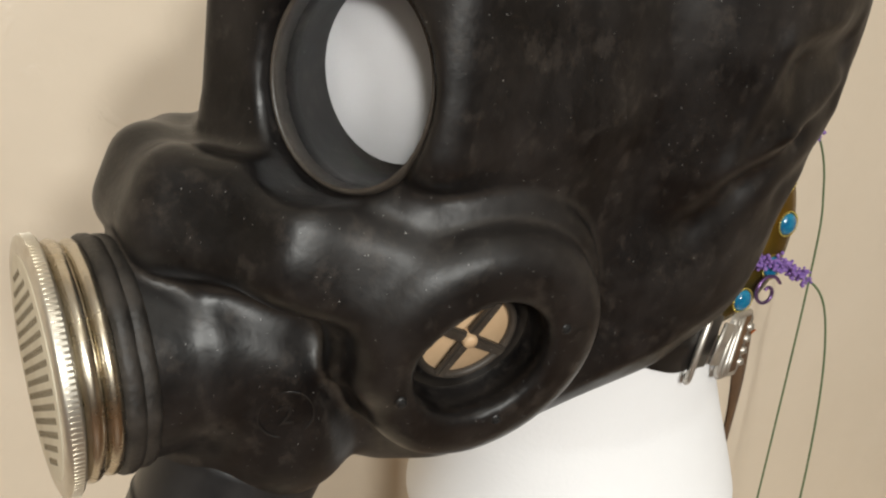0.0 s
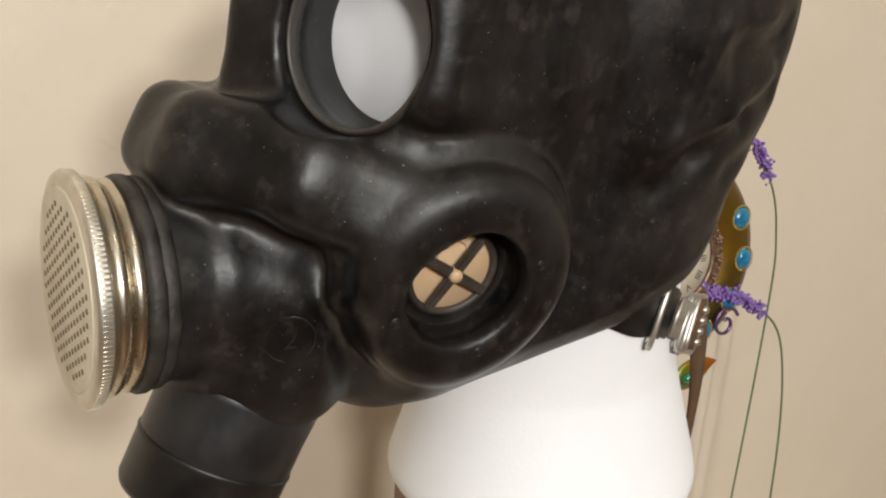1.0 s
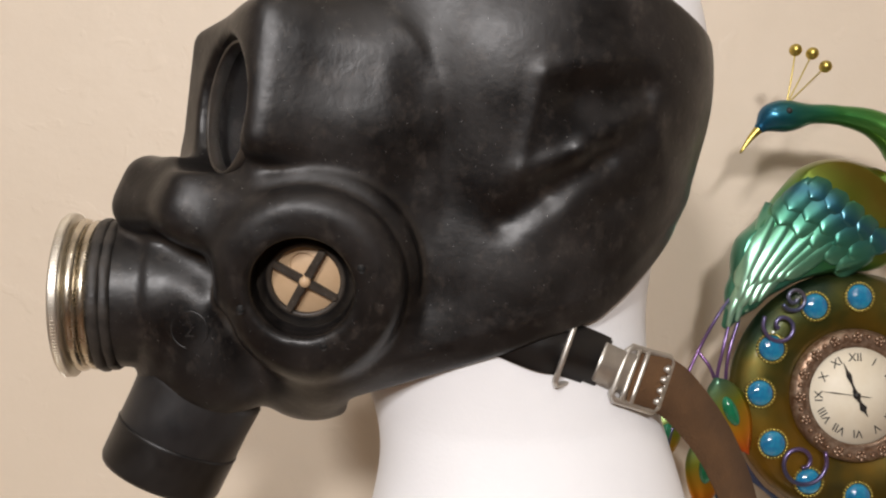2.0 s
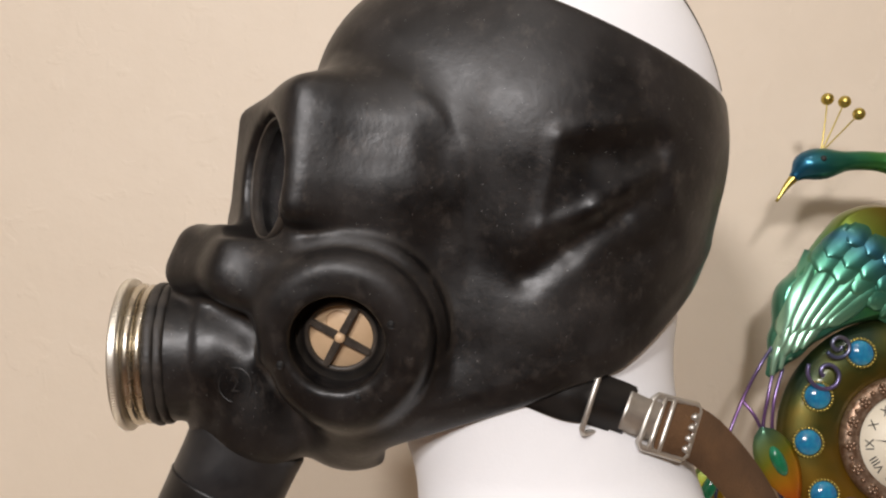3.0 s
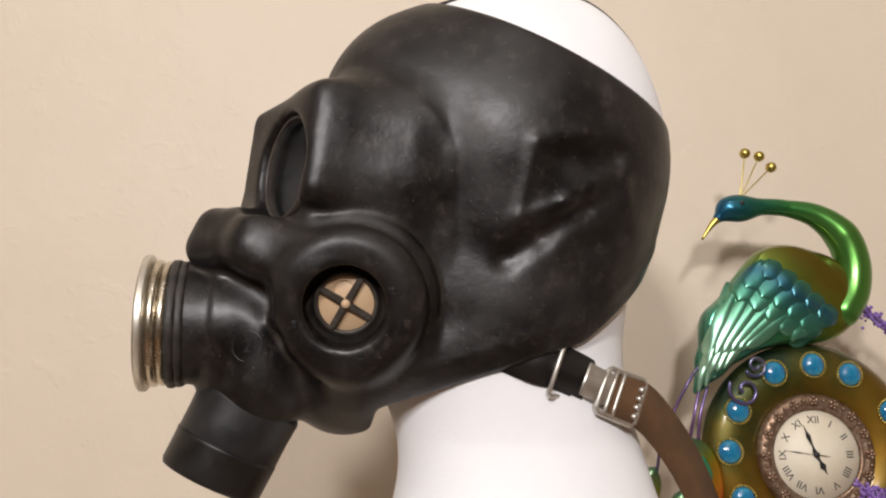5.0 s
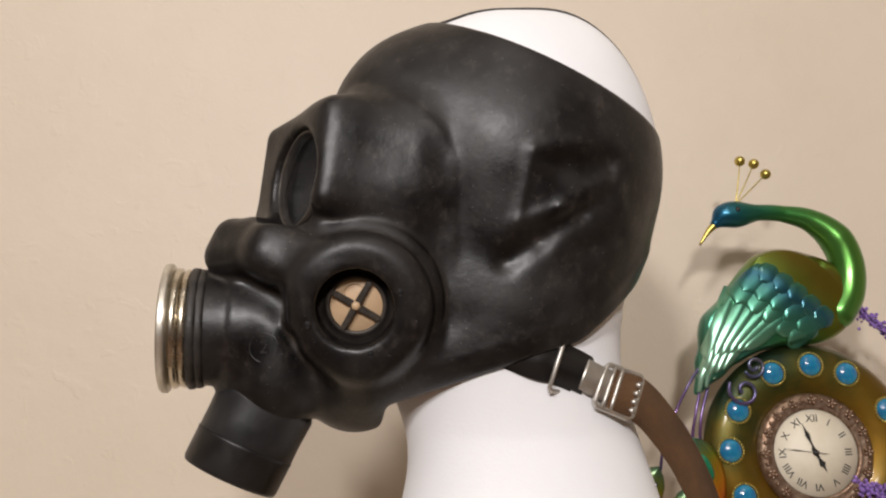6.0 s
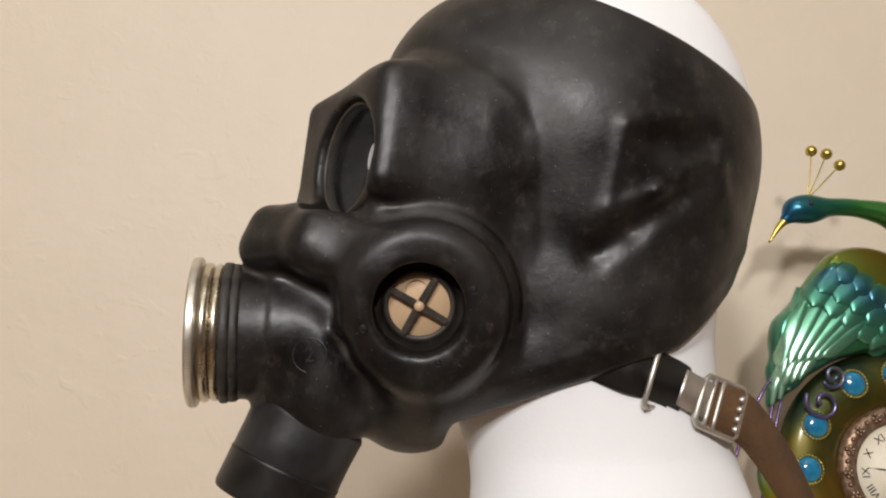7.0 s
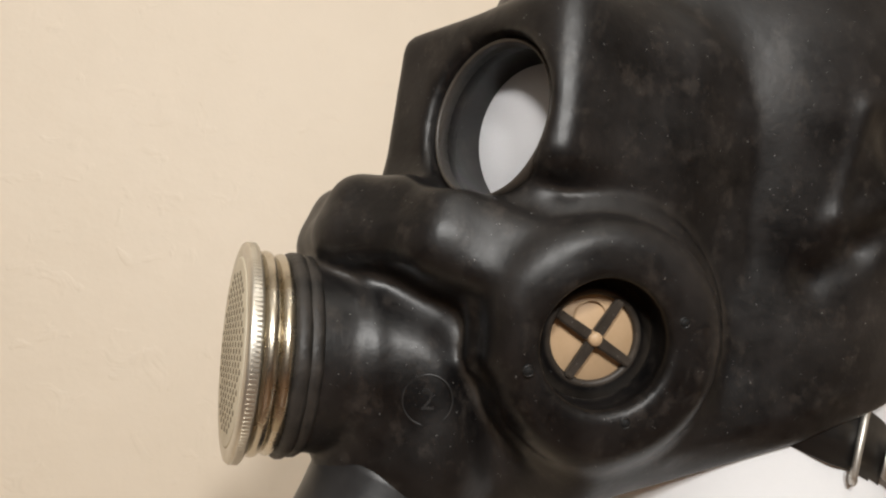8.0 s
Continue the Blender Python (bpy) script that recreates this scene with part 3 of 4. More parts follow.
# ---- mask: lenses, valves, cap, outlet, strap ----
for side in (1, -1):
    lens = turned([(0, 0.0008), (0.0228, 0.0008), (0.0234, 0), (0.0228, -0.0008), (0, -0.0008)])
    for v in lens.verts:
        v.co.y *= 1.12
    n = Vector((EYE_N[0], side * EYE_N[1], EYE_N[2]))
    eye_lens = put(part("eye_lens", lens, GLASS, mask, "clear oval eye lens"), facing(Vector((EYE[0], side * EYE[1], EYE[2])) - 0.010 * n, n))
    eye_lens.visible_shadow = False
    rim = turned([(0.0227, 0.0018), (0.0231, 0.0025), (0.0237, 0.0022), (0.0244, 0.0006), (0.0244, -0.0030), (0.0227, -0.0030), (0.0227, 0.0018)])
    for v in rim.verts:
        v.co.y *= 1.115
    put(part("lens_rim", rim, RUBBER, mask), facing(Vector((EYE[0], side * EYE[1], EYE[2])) - 0.0035 * n, n))

    n = Vector((PORT_N[0], side * PORT_N[1], PORT_N[2]))
    c = Vector((PORT_FACE[0], side * PORT_FACE[1], PORT_FACE[2]))
    valve = put(part("inlet_valve", turned([(0, 0), (0.0135, 0), (0.0140, -0.0006), (0.0140, -0.0020), (0, -0.0020)]), VALVE_TAN, mask, "tan rubber valve disc behind a black spider"), facing(c - 0.0136 * n, n, 10))
    part("valve_ring", turned([(0.0132, 0.0002), (0.0132, 0.0012), (0.0138, 0.0018), (0.0150, 0.0018), (0.0156, 0.0008), (0.0192, 0.0006), (0.0192, -0.0010), (0.0132, 0.0002)]), RUBBER, valve, "black rubber ring round the valve")
    for k in range(4):
        bm = bmesh.new()
        bmesh.ops.create_cube(bm, size=1)
        for v in bm.verts:
            v.co = Vector((0.0077 + v.co.x * 0.0122, v.co.y * (0.0032 - 0.0006 * v.co.x), 0.0022 + v.co.z * 0.0022))
        bmesh.ops.bevel(bm, geom=bm.edges[:], offset=0.0005, segments=2, affect="EDGES")
        put(part("spoke", bm, RUBBER, valve, "", False), pose(0, 0, 0, 0, 0, 50 + 90 * k))
    part("stud", turned([(0.0022, 0.0004), (0.0022, 0.0036), (0.0018, 0.0044), (0, 0.0046)], 20), VALVE_TAN, valve, "tan rubber valve stud")
    for du, dw in ((0.0103, 0.0226), (-0.0218, 0.0082), (0.0220, -0.0078), (-0.0088, -0.0214)):
        d = Vector((du, -side * (PORT_N[0] * du + PORT_N[2] * dw) / PORT_N[1], dw))
        pit = put(part("moulded_pit", turned([(0.0019, -0.0006), (0.0017, 0.00005), (0.0014, 0.0001), (0.0012, -0.0006)], 16), PLAIN_RUBBER, mask, "small moulded pit in the port brim"), facing(c + d, n))
        # flush black disc carries the pit's shade as colour
        part("pit_shade_disc", turned([(0, 0.00005), (0.0013, 0.00005), (0.0013, -0.0006)], 16), RECESS_SHADE, pit)
    tab = turned([(0.0046, 0.0001), (0.0050, 0.0012), (0.0054, 0.0001)], 28)
    put(part("moulded_ring", tab, VALVE_TAN, valve), pose(0.0, 0.0062, 0))

# the perforated cap on its rubber neck
CAP = Matrix.Translation((0.0880, 0, -0.0090)) @ pose(0, 0, 0, 0, 90, 0)
cap = put(part("cap", turned([(0, 0.0068), (0.0270, 0.0068), (0.0285, 0.0074), (0.0325, 0.0076), (0.0341, 0.0071), (0.0345, 0.0064), (0.0345, 0.0038), (0.0340, 0.0033), (0.0312, 0.0031), (0.0300, 0.0024), (0, 0.0024)], 96), STEEL, mask, "round perforated metal cap with a milled rim"), CAP)
part("cap_plate", turned([(0, 0.0004), (0.0290, 0.0004), (0.0300, 0), (0.0290, -0.0006), (0, -0.0006)], 64), CAP_PAINT, cap, "cream worn perforated plate").matrix_basis = pose(0, 0, 0.0074)
# flat discs on the plate: the holes' shade is their brown colour
holes = []
for i in range(-9, 10):
    for j in range(-9, 10):
        x, y = 0.0040 * (i + 0.5 * (j % 2)), 0.0035 * j
        if x * x + y * y < 0.0255 ** 2:
            h = turned([(0, 0.0005), (0.00085, 0.0005), (0.00095, 0.0)], 12)
            bmesh.ops.translate(h, verts=h.verts[:], vec=(x, y, 0.0075))
            holes.append(h)
tagged(part("hole_shade_discs", merged(*holes), HOLE_SHADE, cap), "rows of flat brown discs for the shaded holes", kind="stuff")
ridges = []
for k in range(150):
    a = 2 * math.pi * k / 150
    bm = bmesh.new()
    bmesh.ops.create_cube(bm, size=1)
    for v in bm.verts:
        v.co = Vector((0.0343 + v.co.x * 0.0008, v.co.y * 0.0008, 0.0051 + v.co.z * 0.0024))
    bmesh.ops.rotate(bm, verts=bm.verts[:], matrix=Matrix.Rotation(a, 3, "Z"))
    ridges.append(bm)
tagged(part("milling", merged(*ridges), STEEL, cap, "", False), "milled ridges round the rim", kind="stuff")
part("ring", turned([(0.0290, 0.0026), (0.0314, 0.0022), (0.0322, 0.0012), (0.0325, 0.0002), (0.0322, -0.0010), (0.0314, -0.0019), (0.0290, -0.0022)], 64), BRASS, cap, "tarnished brass ring")
part("ring", turned([(0.0290, -0.0022), (0.0308, -0.0026), (0.0316, -0.0036), (0.0319, -0.0046), (0.0316, -0.0056), (0.0308, -0.0064), (0.0290, -0.0068)], 64), BRASS, cap, "tarnished brass ring")
for k, (z, r) in enumerate(((-0.0088, 0.0326), (-0.0126, 0.0320))):
    bm = turned([(0.0285, 0.0024), (r - 0.0006, 0.0022), (r, 0.0010), (r, -0.0010), (r - 0.0008, -0.0024), (0.0285, -0.0026)], 72)
    for v in bm.verts:
        v.co += v.co.normalized() * 0.0006 * noise.noise(v.co * 160)
    put(part("clamp_band", bm, DUSTY, mask, "creased dusty rubber band"), CAP @ pose(0, 0, z))

# outlet tube
TUBE_AXIS = Vector((0.418, 0, -0.908))
outlet = put(part("outlet_tube", turned([(0.0235, -0.046), (0.0262, -0.0445), (0.0274, -0.0420), (0.0272, -0.0400), (0.0266, -0.0300), (0.0264, -0.0122), (0.0256, -0.0112), (0.0257, -0.0010), (0.0250, 0.0), (0.0225, 0.0), (0.0222, -0.004), (0.0222, -0.030)], 64), GREYED, mask, "short greyed black rubber outlet tube"), facing((0.0580, 0, -0.0872), TUBE_AXIS))
part("cuff", turned([(0.0230, -0.0186), (0.0266, -0.0188), (0.0270, -0.0180), (0.0267, -0.0170), (0.0264, -0.0016), (0.0256, 0.0003), (0.0222, 0.0003)], 64), PLAIN_RUBBER, outlet, "darker rubber cuff")
# black disc added in the bore stands for the shade inside
part("bore_shade_disc", turned([(0, -0.006), (0.0222, -0.006), (0.0222, -0.010), (0, -0.010)], 40), RECESS_SHADE, outlet)

# small moulded mark on the chamber
spot = [int(round((c - o) / f.step)) for c, o in zip((0.0420, -0.0205), f.lo[[0, 2]])]
column = f.d[spot[0], :, spot[1]]
level = int(np.nonzero(column < 0)[0][-1])
slope = [float(g[spot[0] - 3 : spot[0] + 4, level - 3 : level + 4, spot[1] - 3 : spot[1] + 4].mean()) for g in np.gradient(f.d)]
MARK_AT = (0.0420, float(f.lo[1] + f.step * (level + column[level] / (column[level] - column[level + 1]))) - 0.0003, -0.0205)
mark = put(part("moulded_mark", turned([(0.0072, 0.0), (0.0075, 0.00018), (0.0078, 0.0)], 40), PLAIN_RUBBER, mask, "raised ring moulded round a digit"), facing(MARK_AT, slope))
digit = bpy.data.curves.new("digit", "FONT")
digit.body, digit.size, digit.align_x, digit.align_y, digit.extrude = "2", 0.0090, "CENTER", "CENTER", 0.00004
digit.materials.append(PLAIN_RUBBER)
put(new("digit", digit), pose(0, 0, 0.0004)).parent = mark

# neck tab, buckles and strap
part("tab", ribbon([(-0.062, 0.0440, -0.0130), (-0.082, 0.0492, -0.0195), (-0.097, 0.0518, -0.0250), (-0.108, 0.0505, -0.0275), (-0.119, 0.0475, -0.0315), (-0.127, 0.0440, -0.0350)], (0.40, 0.05, -0.91), 0.0225, 0.0035), PLAIN_RUBBER, mask, "black rubber strap tab")


def loop(name, corners, radius, parent, label):
    c = [Vector(q) for q in corners]
    line = []
    for i, p in enumerate(c):
        for q in (c[i - 1], c[(i + 1) % len(c)]):
            line.append(p + (q - p).normalized() * 0.0022)
    return part(name, wound(line, radius, 8, 0, True), BUCKLE, parent, label)


loop("buckle", [(-0.1130, 0.0525, -0.0130), (-0.1020, 0.0545, -0.0420), (-0.1150, 0.0440, -0.0420), (-0.1240, 0.0400, -0.0190)], 0.0013, mask, "flat zinc loop over the rubber tab")
slider = loop("slider_buckle", [(-0.1381, 0.0455, -0.0276), (-0.1285, 0.0485, -0.0490), (-0.1529, 0.0400, -0.0577), (-0.1630, 0.0360, -0.0346)], 0.0015, mask, "zinc slider buckle with a toothed bar")
for t in (0.22, 0.42):
    a = Vector((-0.1381, 0.0462, -0.0276)).lerp(Vector((-0.1630, 0.0367, -0.0346)), t)
    b = Vector((-0.1285, 0.0492, -0.0490)).lerp(Vector((-0.1529, 0.0407, -0.0577)), t)
    part("bar", wound([a, b], 0.0012, 8, 4), BUCKLE, slider)
for t in (0.2, 0.4, 0.6, 0.8):
    a = Vector((-0.1606, 0.0385, -0.0346)).lerp(Vector((-0.1512, 0.0420, -0.0570)), t)
    part("tooth", wound([a - Vector((0.0006, 0, 0)), a + Vector((0.0020, 0.0004, 0.0003))], 0.0012, 6, 2, ends=(0.0022, 0.0008)), BUCKLE, slider)
part("link", ribbon([(-0.1230, 0.0500, -0.0330), (-0.1310, 0.0478, -0.0365), (-0.1400, 0.0450, -0.0400)], (0.40, 0.05, -0.91), 0.0170, 0.0012), BUCKLE, mask, "flat zinc link plate")
strap = part("strap", ribbon([(-0.1400, 0.0440, -0.0400), (-0.1560, 0.0390, -0.0455), (-0.1720, 0.0300, -0.0560), (-0.1940, 0.0180, -0.0790), (-0.2120, 0.0080, -0.1080), (-0.2240, 0.0000, -0.1400), (-0.2300, -0.0050, -0.1700)], (0.62, 0.25, -0.74), 0.0245, 0.0018), WEBBING, mask, "brown cotton webbing strap hanging from the buckle")
loop("end_loop", [(-0.2190, 0.0020, -0.1690), (-0.2410, -0.0120, -0.1690), (-0.2420, -0.0130, -0.1800), (-0.2200, 0.0010, -0.1800)], 0.0014, strap, "zinc wire loop at the strap end")
# thin rubber band that hugs the crown
def foam_depth(p):
    """The foam's field at a place, between its grid points."""
    q = [(c - o) / foam.step for c, o in zip(p, foam.lo)]
    b = [int(c) for c in q]
    total = 0.0
    for i in (0, 1):
        for j in (0, 1):
            for k in (0, 1):
                share = math.prod(abs(1 - d - (c - n)) for d, c, n in zip((i, j, k), q, b))
                total += share * float(foam.d[b[0] + i, b[1] + j, b[2] + k])
    return total


def crown_point(turn, lean):
    """Where a ray from the head's middle leaves the foam, and its way."""
    way = Vector((math.cos(radians(turn)) * math.cos(radians(lean)), math.sin(radians(lean)), math.sin(radians(turn)) * math.cos(radians(lean))))
    low, high = 0.055, 0.125
    for _ in range(18):
        mid = (low + high) / 2
        low, high = (mid, high) if foam_depth(Vector((-0.0985, 0, 0.090)) + way * mid) < 0 else (low, mid)
    return Vector((-0.0985, 0, 0.090)) + way * low, way


def crown_band():
    bm = bmesh.new()
    rings = []
    for turn in range(57, 166, 3):
        half = 10.5 + 5 * max(0.0, (75 - turn) / 18)
        top = [crown_point(turn, half * k / 3) for k in range(-3, 4)]
        loop_points = [p + w * 0.0015 for p, w in top] + [p - w * 0.0008 for p, w in reversed(top)]
        rings.append([bm.verts.new(p) for p in loop_points])
    for a, b in zip(rings, rings[1:]):
        for k in range(len(a)):
            m = (k + 1) % len(a)
            bm.faces.new((a[k], a[m], b[m], b[k]))
    bm.faces.new(rings[0][::-1])
    bm.faces.new(rings[-1])
    bmesh.ops.recalc_face_normals(bm, faces=bm.faces[:])
    return bm


part("crown_band", crown_band(), DUSTY, mask, "thin black rubber band over the bare crown")


# ---- peacock clock: a flat work of lacquered metal that leans back ----
LEAN, CLOCK_SIZE = 3.73, 0.938
CLOCK = pose(0.3473, 0.2757, -0.0929, 90 - LEAN, -1.24, 1.75) @ Matrix.Scale(CLOCK_SIZE, 4)
clock = tagged(new("peacock_clock"), "lacquered metal wall clock with a green peacock on top", "clock")
clock.matrix_world = CLOCK

# annular body
ring_body = part("ring_body", turned([(0.046, -0.006), (0.046, 0.004), (0.052, 0.0085), (0.066, 0.0125), (0.078, 0.0115), (0.088, 0.007), (0.0935, 0.0), (0.092, -0.006), (0.046, -0.006)], 96), RING_PAINT, clock, "amber and dark green lacquered ring")

# gems in beaded bezels
for k in range(12):
    a = radians(57.6 + 30 * k + (5, 0, -3, 3)[k] if k < 4 else 57.6 + 30 * k)
    gem = part("gem", turned([(0.0098, -0.001), (0.0096, 0.0012), (0.0080, 0.0034), (0.0050, 0.0048), (0.0022, 0.0053), (0, 0.0054)], 32), GEM_BLUE, ring_body, "domed blue glass gem in a gold bezel")
    m = Matrix.Translation((0.0745 * math.cos(a), 0.0745 * math.sin(a), 0.0115)) @ Matrix.Rotation(0.04, 4, Vector((-math.sin(a), math.cos(a), 0)))
    gem.matrix_basis = m
    beads = []
    for i in range(26):
        b = 2 * math.pi * i / 26
        bead = bmesh.new()
        bmesh.ops.create_icosphere(bead, subdivisions=2, radius=0.0012)
        bmesh.ops.translate(bead, verts=bead.verts[:], vec=(0.0106 * math.cos(b), 0.0106 * math.sin(b), 0.0012))
        beads.append(bead)
    put(part("bezel", merged(*beads), GOLD, ring_body, "beaded gold bezel"), m)

# movement with its cast bezel, dial and pointers
dial_case = part("dial_case", turned([(0.0365, 0.0100), (0.0375, 0.0128), (0.0390, 0.0118), (0.0420, 0.0135), (0.0470, 0.0130), (0.0500, 0.0100), (0.0505, 0.0050), (0.0460, 0.0)], 96), BRONZE, clock, "cast bronze bezel with small flowers")
for k in range(16):
    a = 2 * math.pi * k / 16
    petals = []
    for i in range(6):
        p = bmesh.new()
        bmesh.ops.create_icosphere(p, subdivisions=2, radius=0.0019 if i else 0.0017)
        b = 2 * math.pi * i / 5
        bmesh.ops.translate(p, verts=p.verts[:], vec=(0.0027 * math.cos(b), 0.0027 * math.sin(b), 0) if i else (0, 0, 0.0008))
        petals.append(p)
    put(part("flower", merged(*petals), BRONZE, dial_case), pose(0.0443 * math.cos(a), 0.0443 * math.sin(a), 0.0135, 0, 0, math.degrees(a)))
    bead = bmesh.new()
    bmesh.ops.create_icosphere(bead, subdivisions=2, radius=0.0021)
    b = a + math.pi / 16
    put(part("knob", bead, BRONZE, dial_case), pose(0.0450 * math.cos(b), 0.0450 * math.sin(b), 0.0132))
dial = part("dial", turned([(0, 0.0092), (0.0366, 0.0092), (0.0366, 0.0080), (0, 0.0080)], 64), FACE, clock, "aged cream dial with black Roman numerals")
for h, word in enumerate(("XII", "I", "II", "III", "IIII", "V", "VI", "VII", "VIII", "IX", "X", "XI")):
    a = radians(90 - 30 * h)
    text = bpy.data.curves.new("numeral", "FONT")
    text.body, text.size, text.align_x, text.align_y, text.extrude = word, 0.0088, "CENTER", "CENTER", 0.0001
    text.materials.append(INK)
    put(new("numeral", text), pose(0.0285 * math.cos(a), 0.0285 * math.sin(a), 0.0094, 0, 0, -30 * h)).parent = dial


def pointer(length, width, turn, z, tail=0.006):
    bm = bmesh.new()
    pts = [(-tail, 0), (-tail * 0.6, width), (0, width * 0.7), (length * 0.35, width * 0.5), (length * 0.6, width * 1.5), (length * 0.75, width * 0.5), (length, 0)]
    outline = pts + [(x, -y) for x, y in pts[-2:0:-1]]
    lower = [bm.verts.new((x, y, 0)) for x, y in outline]
    upper = [bm.verts.new((x, y, 0.0004)) for x, y in outline]
    bm.faces.new(upper)
    bm.faces.new(lower[::-1])
    for i in range(len(outline)):
        j = (i + 1) % len(outline)
        bm.faces.new((lower[i], lower[j], upper[j], upper[i]))
    return put(part("clock_pointer", bm, INK, dial, "black pierced clock hand", False), pose(0, 0, z, 0, 0, turn))


pointer(0.0270, 0.0013, 111, 0.0104)
pointer(0.0180, 0.0019, 296, 0.0099)
pointer(0.0290, 0.0003, 172, 0.0109, 0.012)
part("hub", turned([(0.0026, 0.0095), (0.0026, 0.0112), (0.0012, 0.0118), (0, 0.0118)], 20), INK, dial)

# the bird: body, neck and head
bird = Field((-0.105, 0.045, -0.020), (0.070, 0.240, 0.032), 0.0015)
bird.add(ellipsoid(bird, (0.006, 0.1350, 0), (0.052, 0.042, 0.017)), 0.004)
bird.add(capsule(bird, (-0.012, 0.138, 0), (-0.062, 0.105, 0), 0.0405, 0.0255), 0.010)
bird.add(capsule(bird, (-0.062, 0.105, 0), (-0.080, 0.078, 0), 0.0240, 0.0135), 0.008)
bird.add(capsule(bird, (-0.080, 0.078, 0), (-0.0945, 0.054, 0), 0.0130, 0.0035), 0.006)
bird.d = np.maximum(bird.d, np.abs(bird.v * 0 + bird.w) - 0.013 - 0.010 * np.clip(-bird.d / 0.03, 0, 1))
part("body", bird.mesh("body"), BIRD_BODY, clock, "green and gold lacquered body")
neck_field = Field((-0.075, 0.100, -0.020), (0.072, 0.240, 0.025), 0.0014)
line = smooth_line([(0.040, 0.122, 0), (0.051, 0.140, 0), (0.0545, 0.165, 0), (0.047, 0.190, 0), (0.026, 0.208, 0), (0.000, 0.215, 0), (-0.022, 0.2165, 0), (-0.042, 0.2150, 0)], 9)
for i, (a, b) in enumerate(zip(line, line[1:])):
    r = [float(np.interp(q, (0, 27, 36, 45, 63), (0.0150, 0.0146, 0.0104, 0.0074, 0.0072))) for q in (i, i + 1)]
    neck_field.add(capsule(neck_field, a, b, *r), 0.0008)
neck_field.add(ellipsoid(neck_field, (-0.046, 0.2150, 0), (0.0190, 0.0125, 0.0110)), 0.006)
neck_field.add(capsule(neck_field, (-0.055, 0.213, 0), (-0.064, 0.206, 0), 0.009, 0.0045), 0.004)
neck_part = part("neck", neck_field.mesh("neck"), BIRD_NECK, clock, "emerald neck and blue head")
part("beak", wound([(-0.060, 0.209, 0), (-0.070, 0.200, 0), (-0.0800, 0.1865, 0)], 0.004, 10, 6, ends=(0.0046, 0.0010)), GOLD, neck_part, "gold beak")
for z in (1, -1):
    eye_ball = bmesh.new()
    bmesh.ops.create_uvsphere(eye_ball, u_segments=16, v_segments=10, radius=0.0026)
    put(part("eye", eye_ball, INK, neck_part, "small black eye"), pose(-0.0455, 0.2170, z * 0.0098))
for x, y in ((-0.0345, 0.2668), (-0.0215, 0.2640), (-0.0113, 0.2537)):
    stem = part("crest_wire", wound([(-0.043, 0.224, 0), ((x - 0.045) / 2 + 0.001, (y + 0.224) / 2, 0.001), (x, y, 0)], 0.0006, 6, 6), GOLD, neck_part, "thin gold crest wire")
    ball = bmesh.new()
    bmesh.ops.create_uvsphere(ball, u_segments=20, v_segments=12, radius=0.0049)
    put(part("crest_ball", ball, GOLD, stem, "gold bead"), pose(x, y, 0))


# feathers laid in low relief over wing and tail
def back_height(x, y):
    """Front surface of the bird's body over one spot of its outline."""
    i, j = (int(round(c)) for c in ((x - bird.lo[0]) / bird.step, (y - bird.lo[1]) / bird.step))
    column = bird.d[min(max(i, 0), bird.d.shape[0] - 1), min(max(j, 0), bird.d.shape[1] - 1)]
    inside = np.nonzero(column < 0)[0]
    if not len(inside):
        return 0.004
    k = inside[-1]
    return float(bird.lo[2] + bird.step * (k + column[k] / (column[k] - column[k + 1])))


def lay(tip, length, width, turn, lift, point=0.3, sink=0.3):
    """One feather that ends at tip and follows the body beneath it."""
    along = Vector((math.cos(radians(turn)), math.sin(radians(turn))))
    base = Vector(tip) - length * along
    bm = bmesh.new()
    rows = []
    for i in range(13):
        t = i / 12
        w = width / 2 * ((0.45 + 0.55 * math.sin(math.pi / 2 * min(1, t / (1 - point)))) if t < 1 - point else math.sqrt(max(0.0, 1 - ((t - 1 + point) / point) ** 2)) + 0.02)
        row = []
        for k in range(-4, 5):
            p = base + along * (t * length) + Vector((-along.y, along.x)) * (w * k / 4)
            row.append(bm.verts.new((p.x, p.y, back_height(p.x, p.y) + 0.0020 * math.cos(k / 4 * 1.5) + min(1, t / sink) * (lift + 0.0036) + 0.0012 * t - 0.0044)))
        rows.append(row)
    for a, c in zip(rows, rows[1:]):
        for k in range(8):
            bm.faces.new((a[k], c[k], c[k + 1], a[k + 1]))
    bmesh.ops.smooth_vert(bm, verts=bm.verts[:], factor=0.5, use_axis_z=True)
    ext = bmesh.ops.extrude_face_region(bm, geom=bm.faces[:])
    bmesh.ops.translate(bm, verts=[e for e in ext["geom"] if isinstance(e, bmesh.types.BMVert)], vec=(0, 0, -0.0030))
    bmesh.ops.recalc_face_normals(bm, faces=bm.faces[:])
    part("feather", bm, FEATHER, clock)


random.seed(4)
# long tail feathers drawn together towards the tip
for k in range(6):
    t = k / 5
    lay((-0.0895 + 0.0330 * t, 0.0800 + 0.0080 * t), 0.074 - 0.004 * k, 0.0135, 246 - 30 * t + random.uniform(-2, 2), 0.0002 + 0.0002 * k, 0.45, 0.12)
for k in range(4):
    lay((-0.0940 + 0.0065 * k, 0.0640 + 0.0025 * k), 0.040, 0.0085, 246 - 4 * k, 0.0004, 0.5)
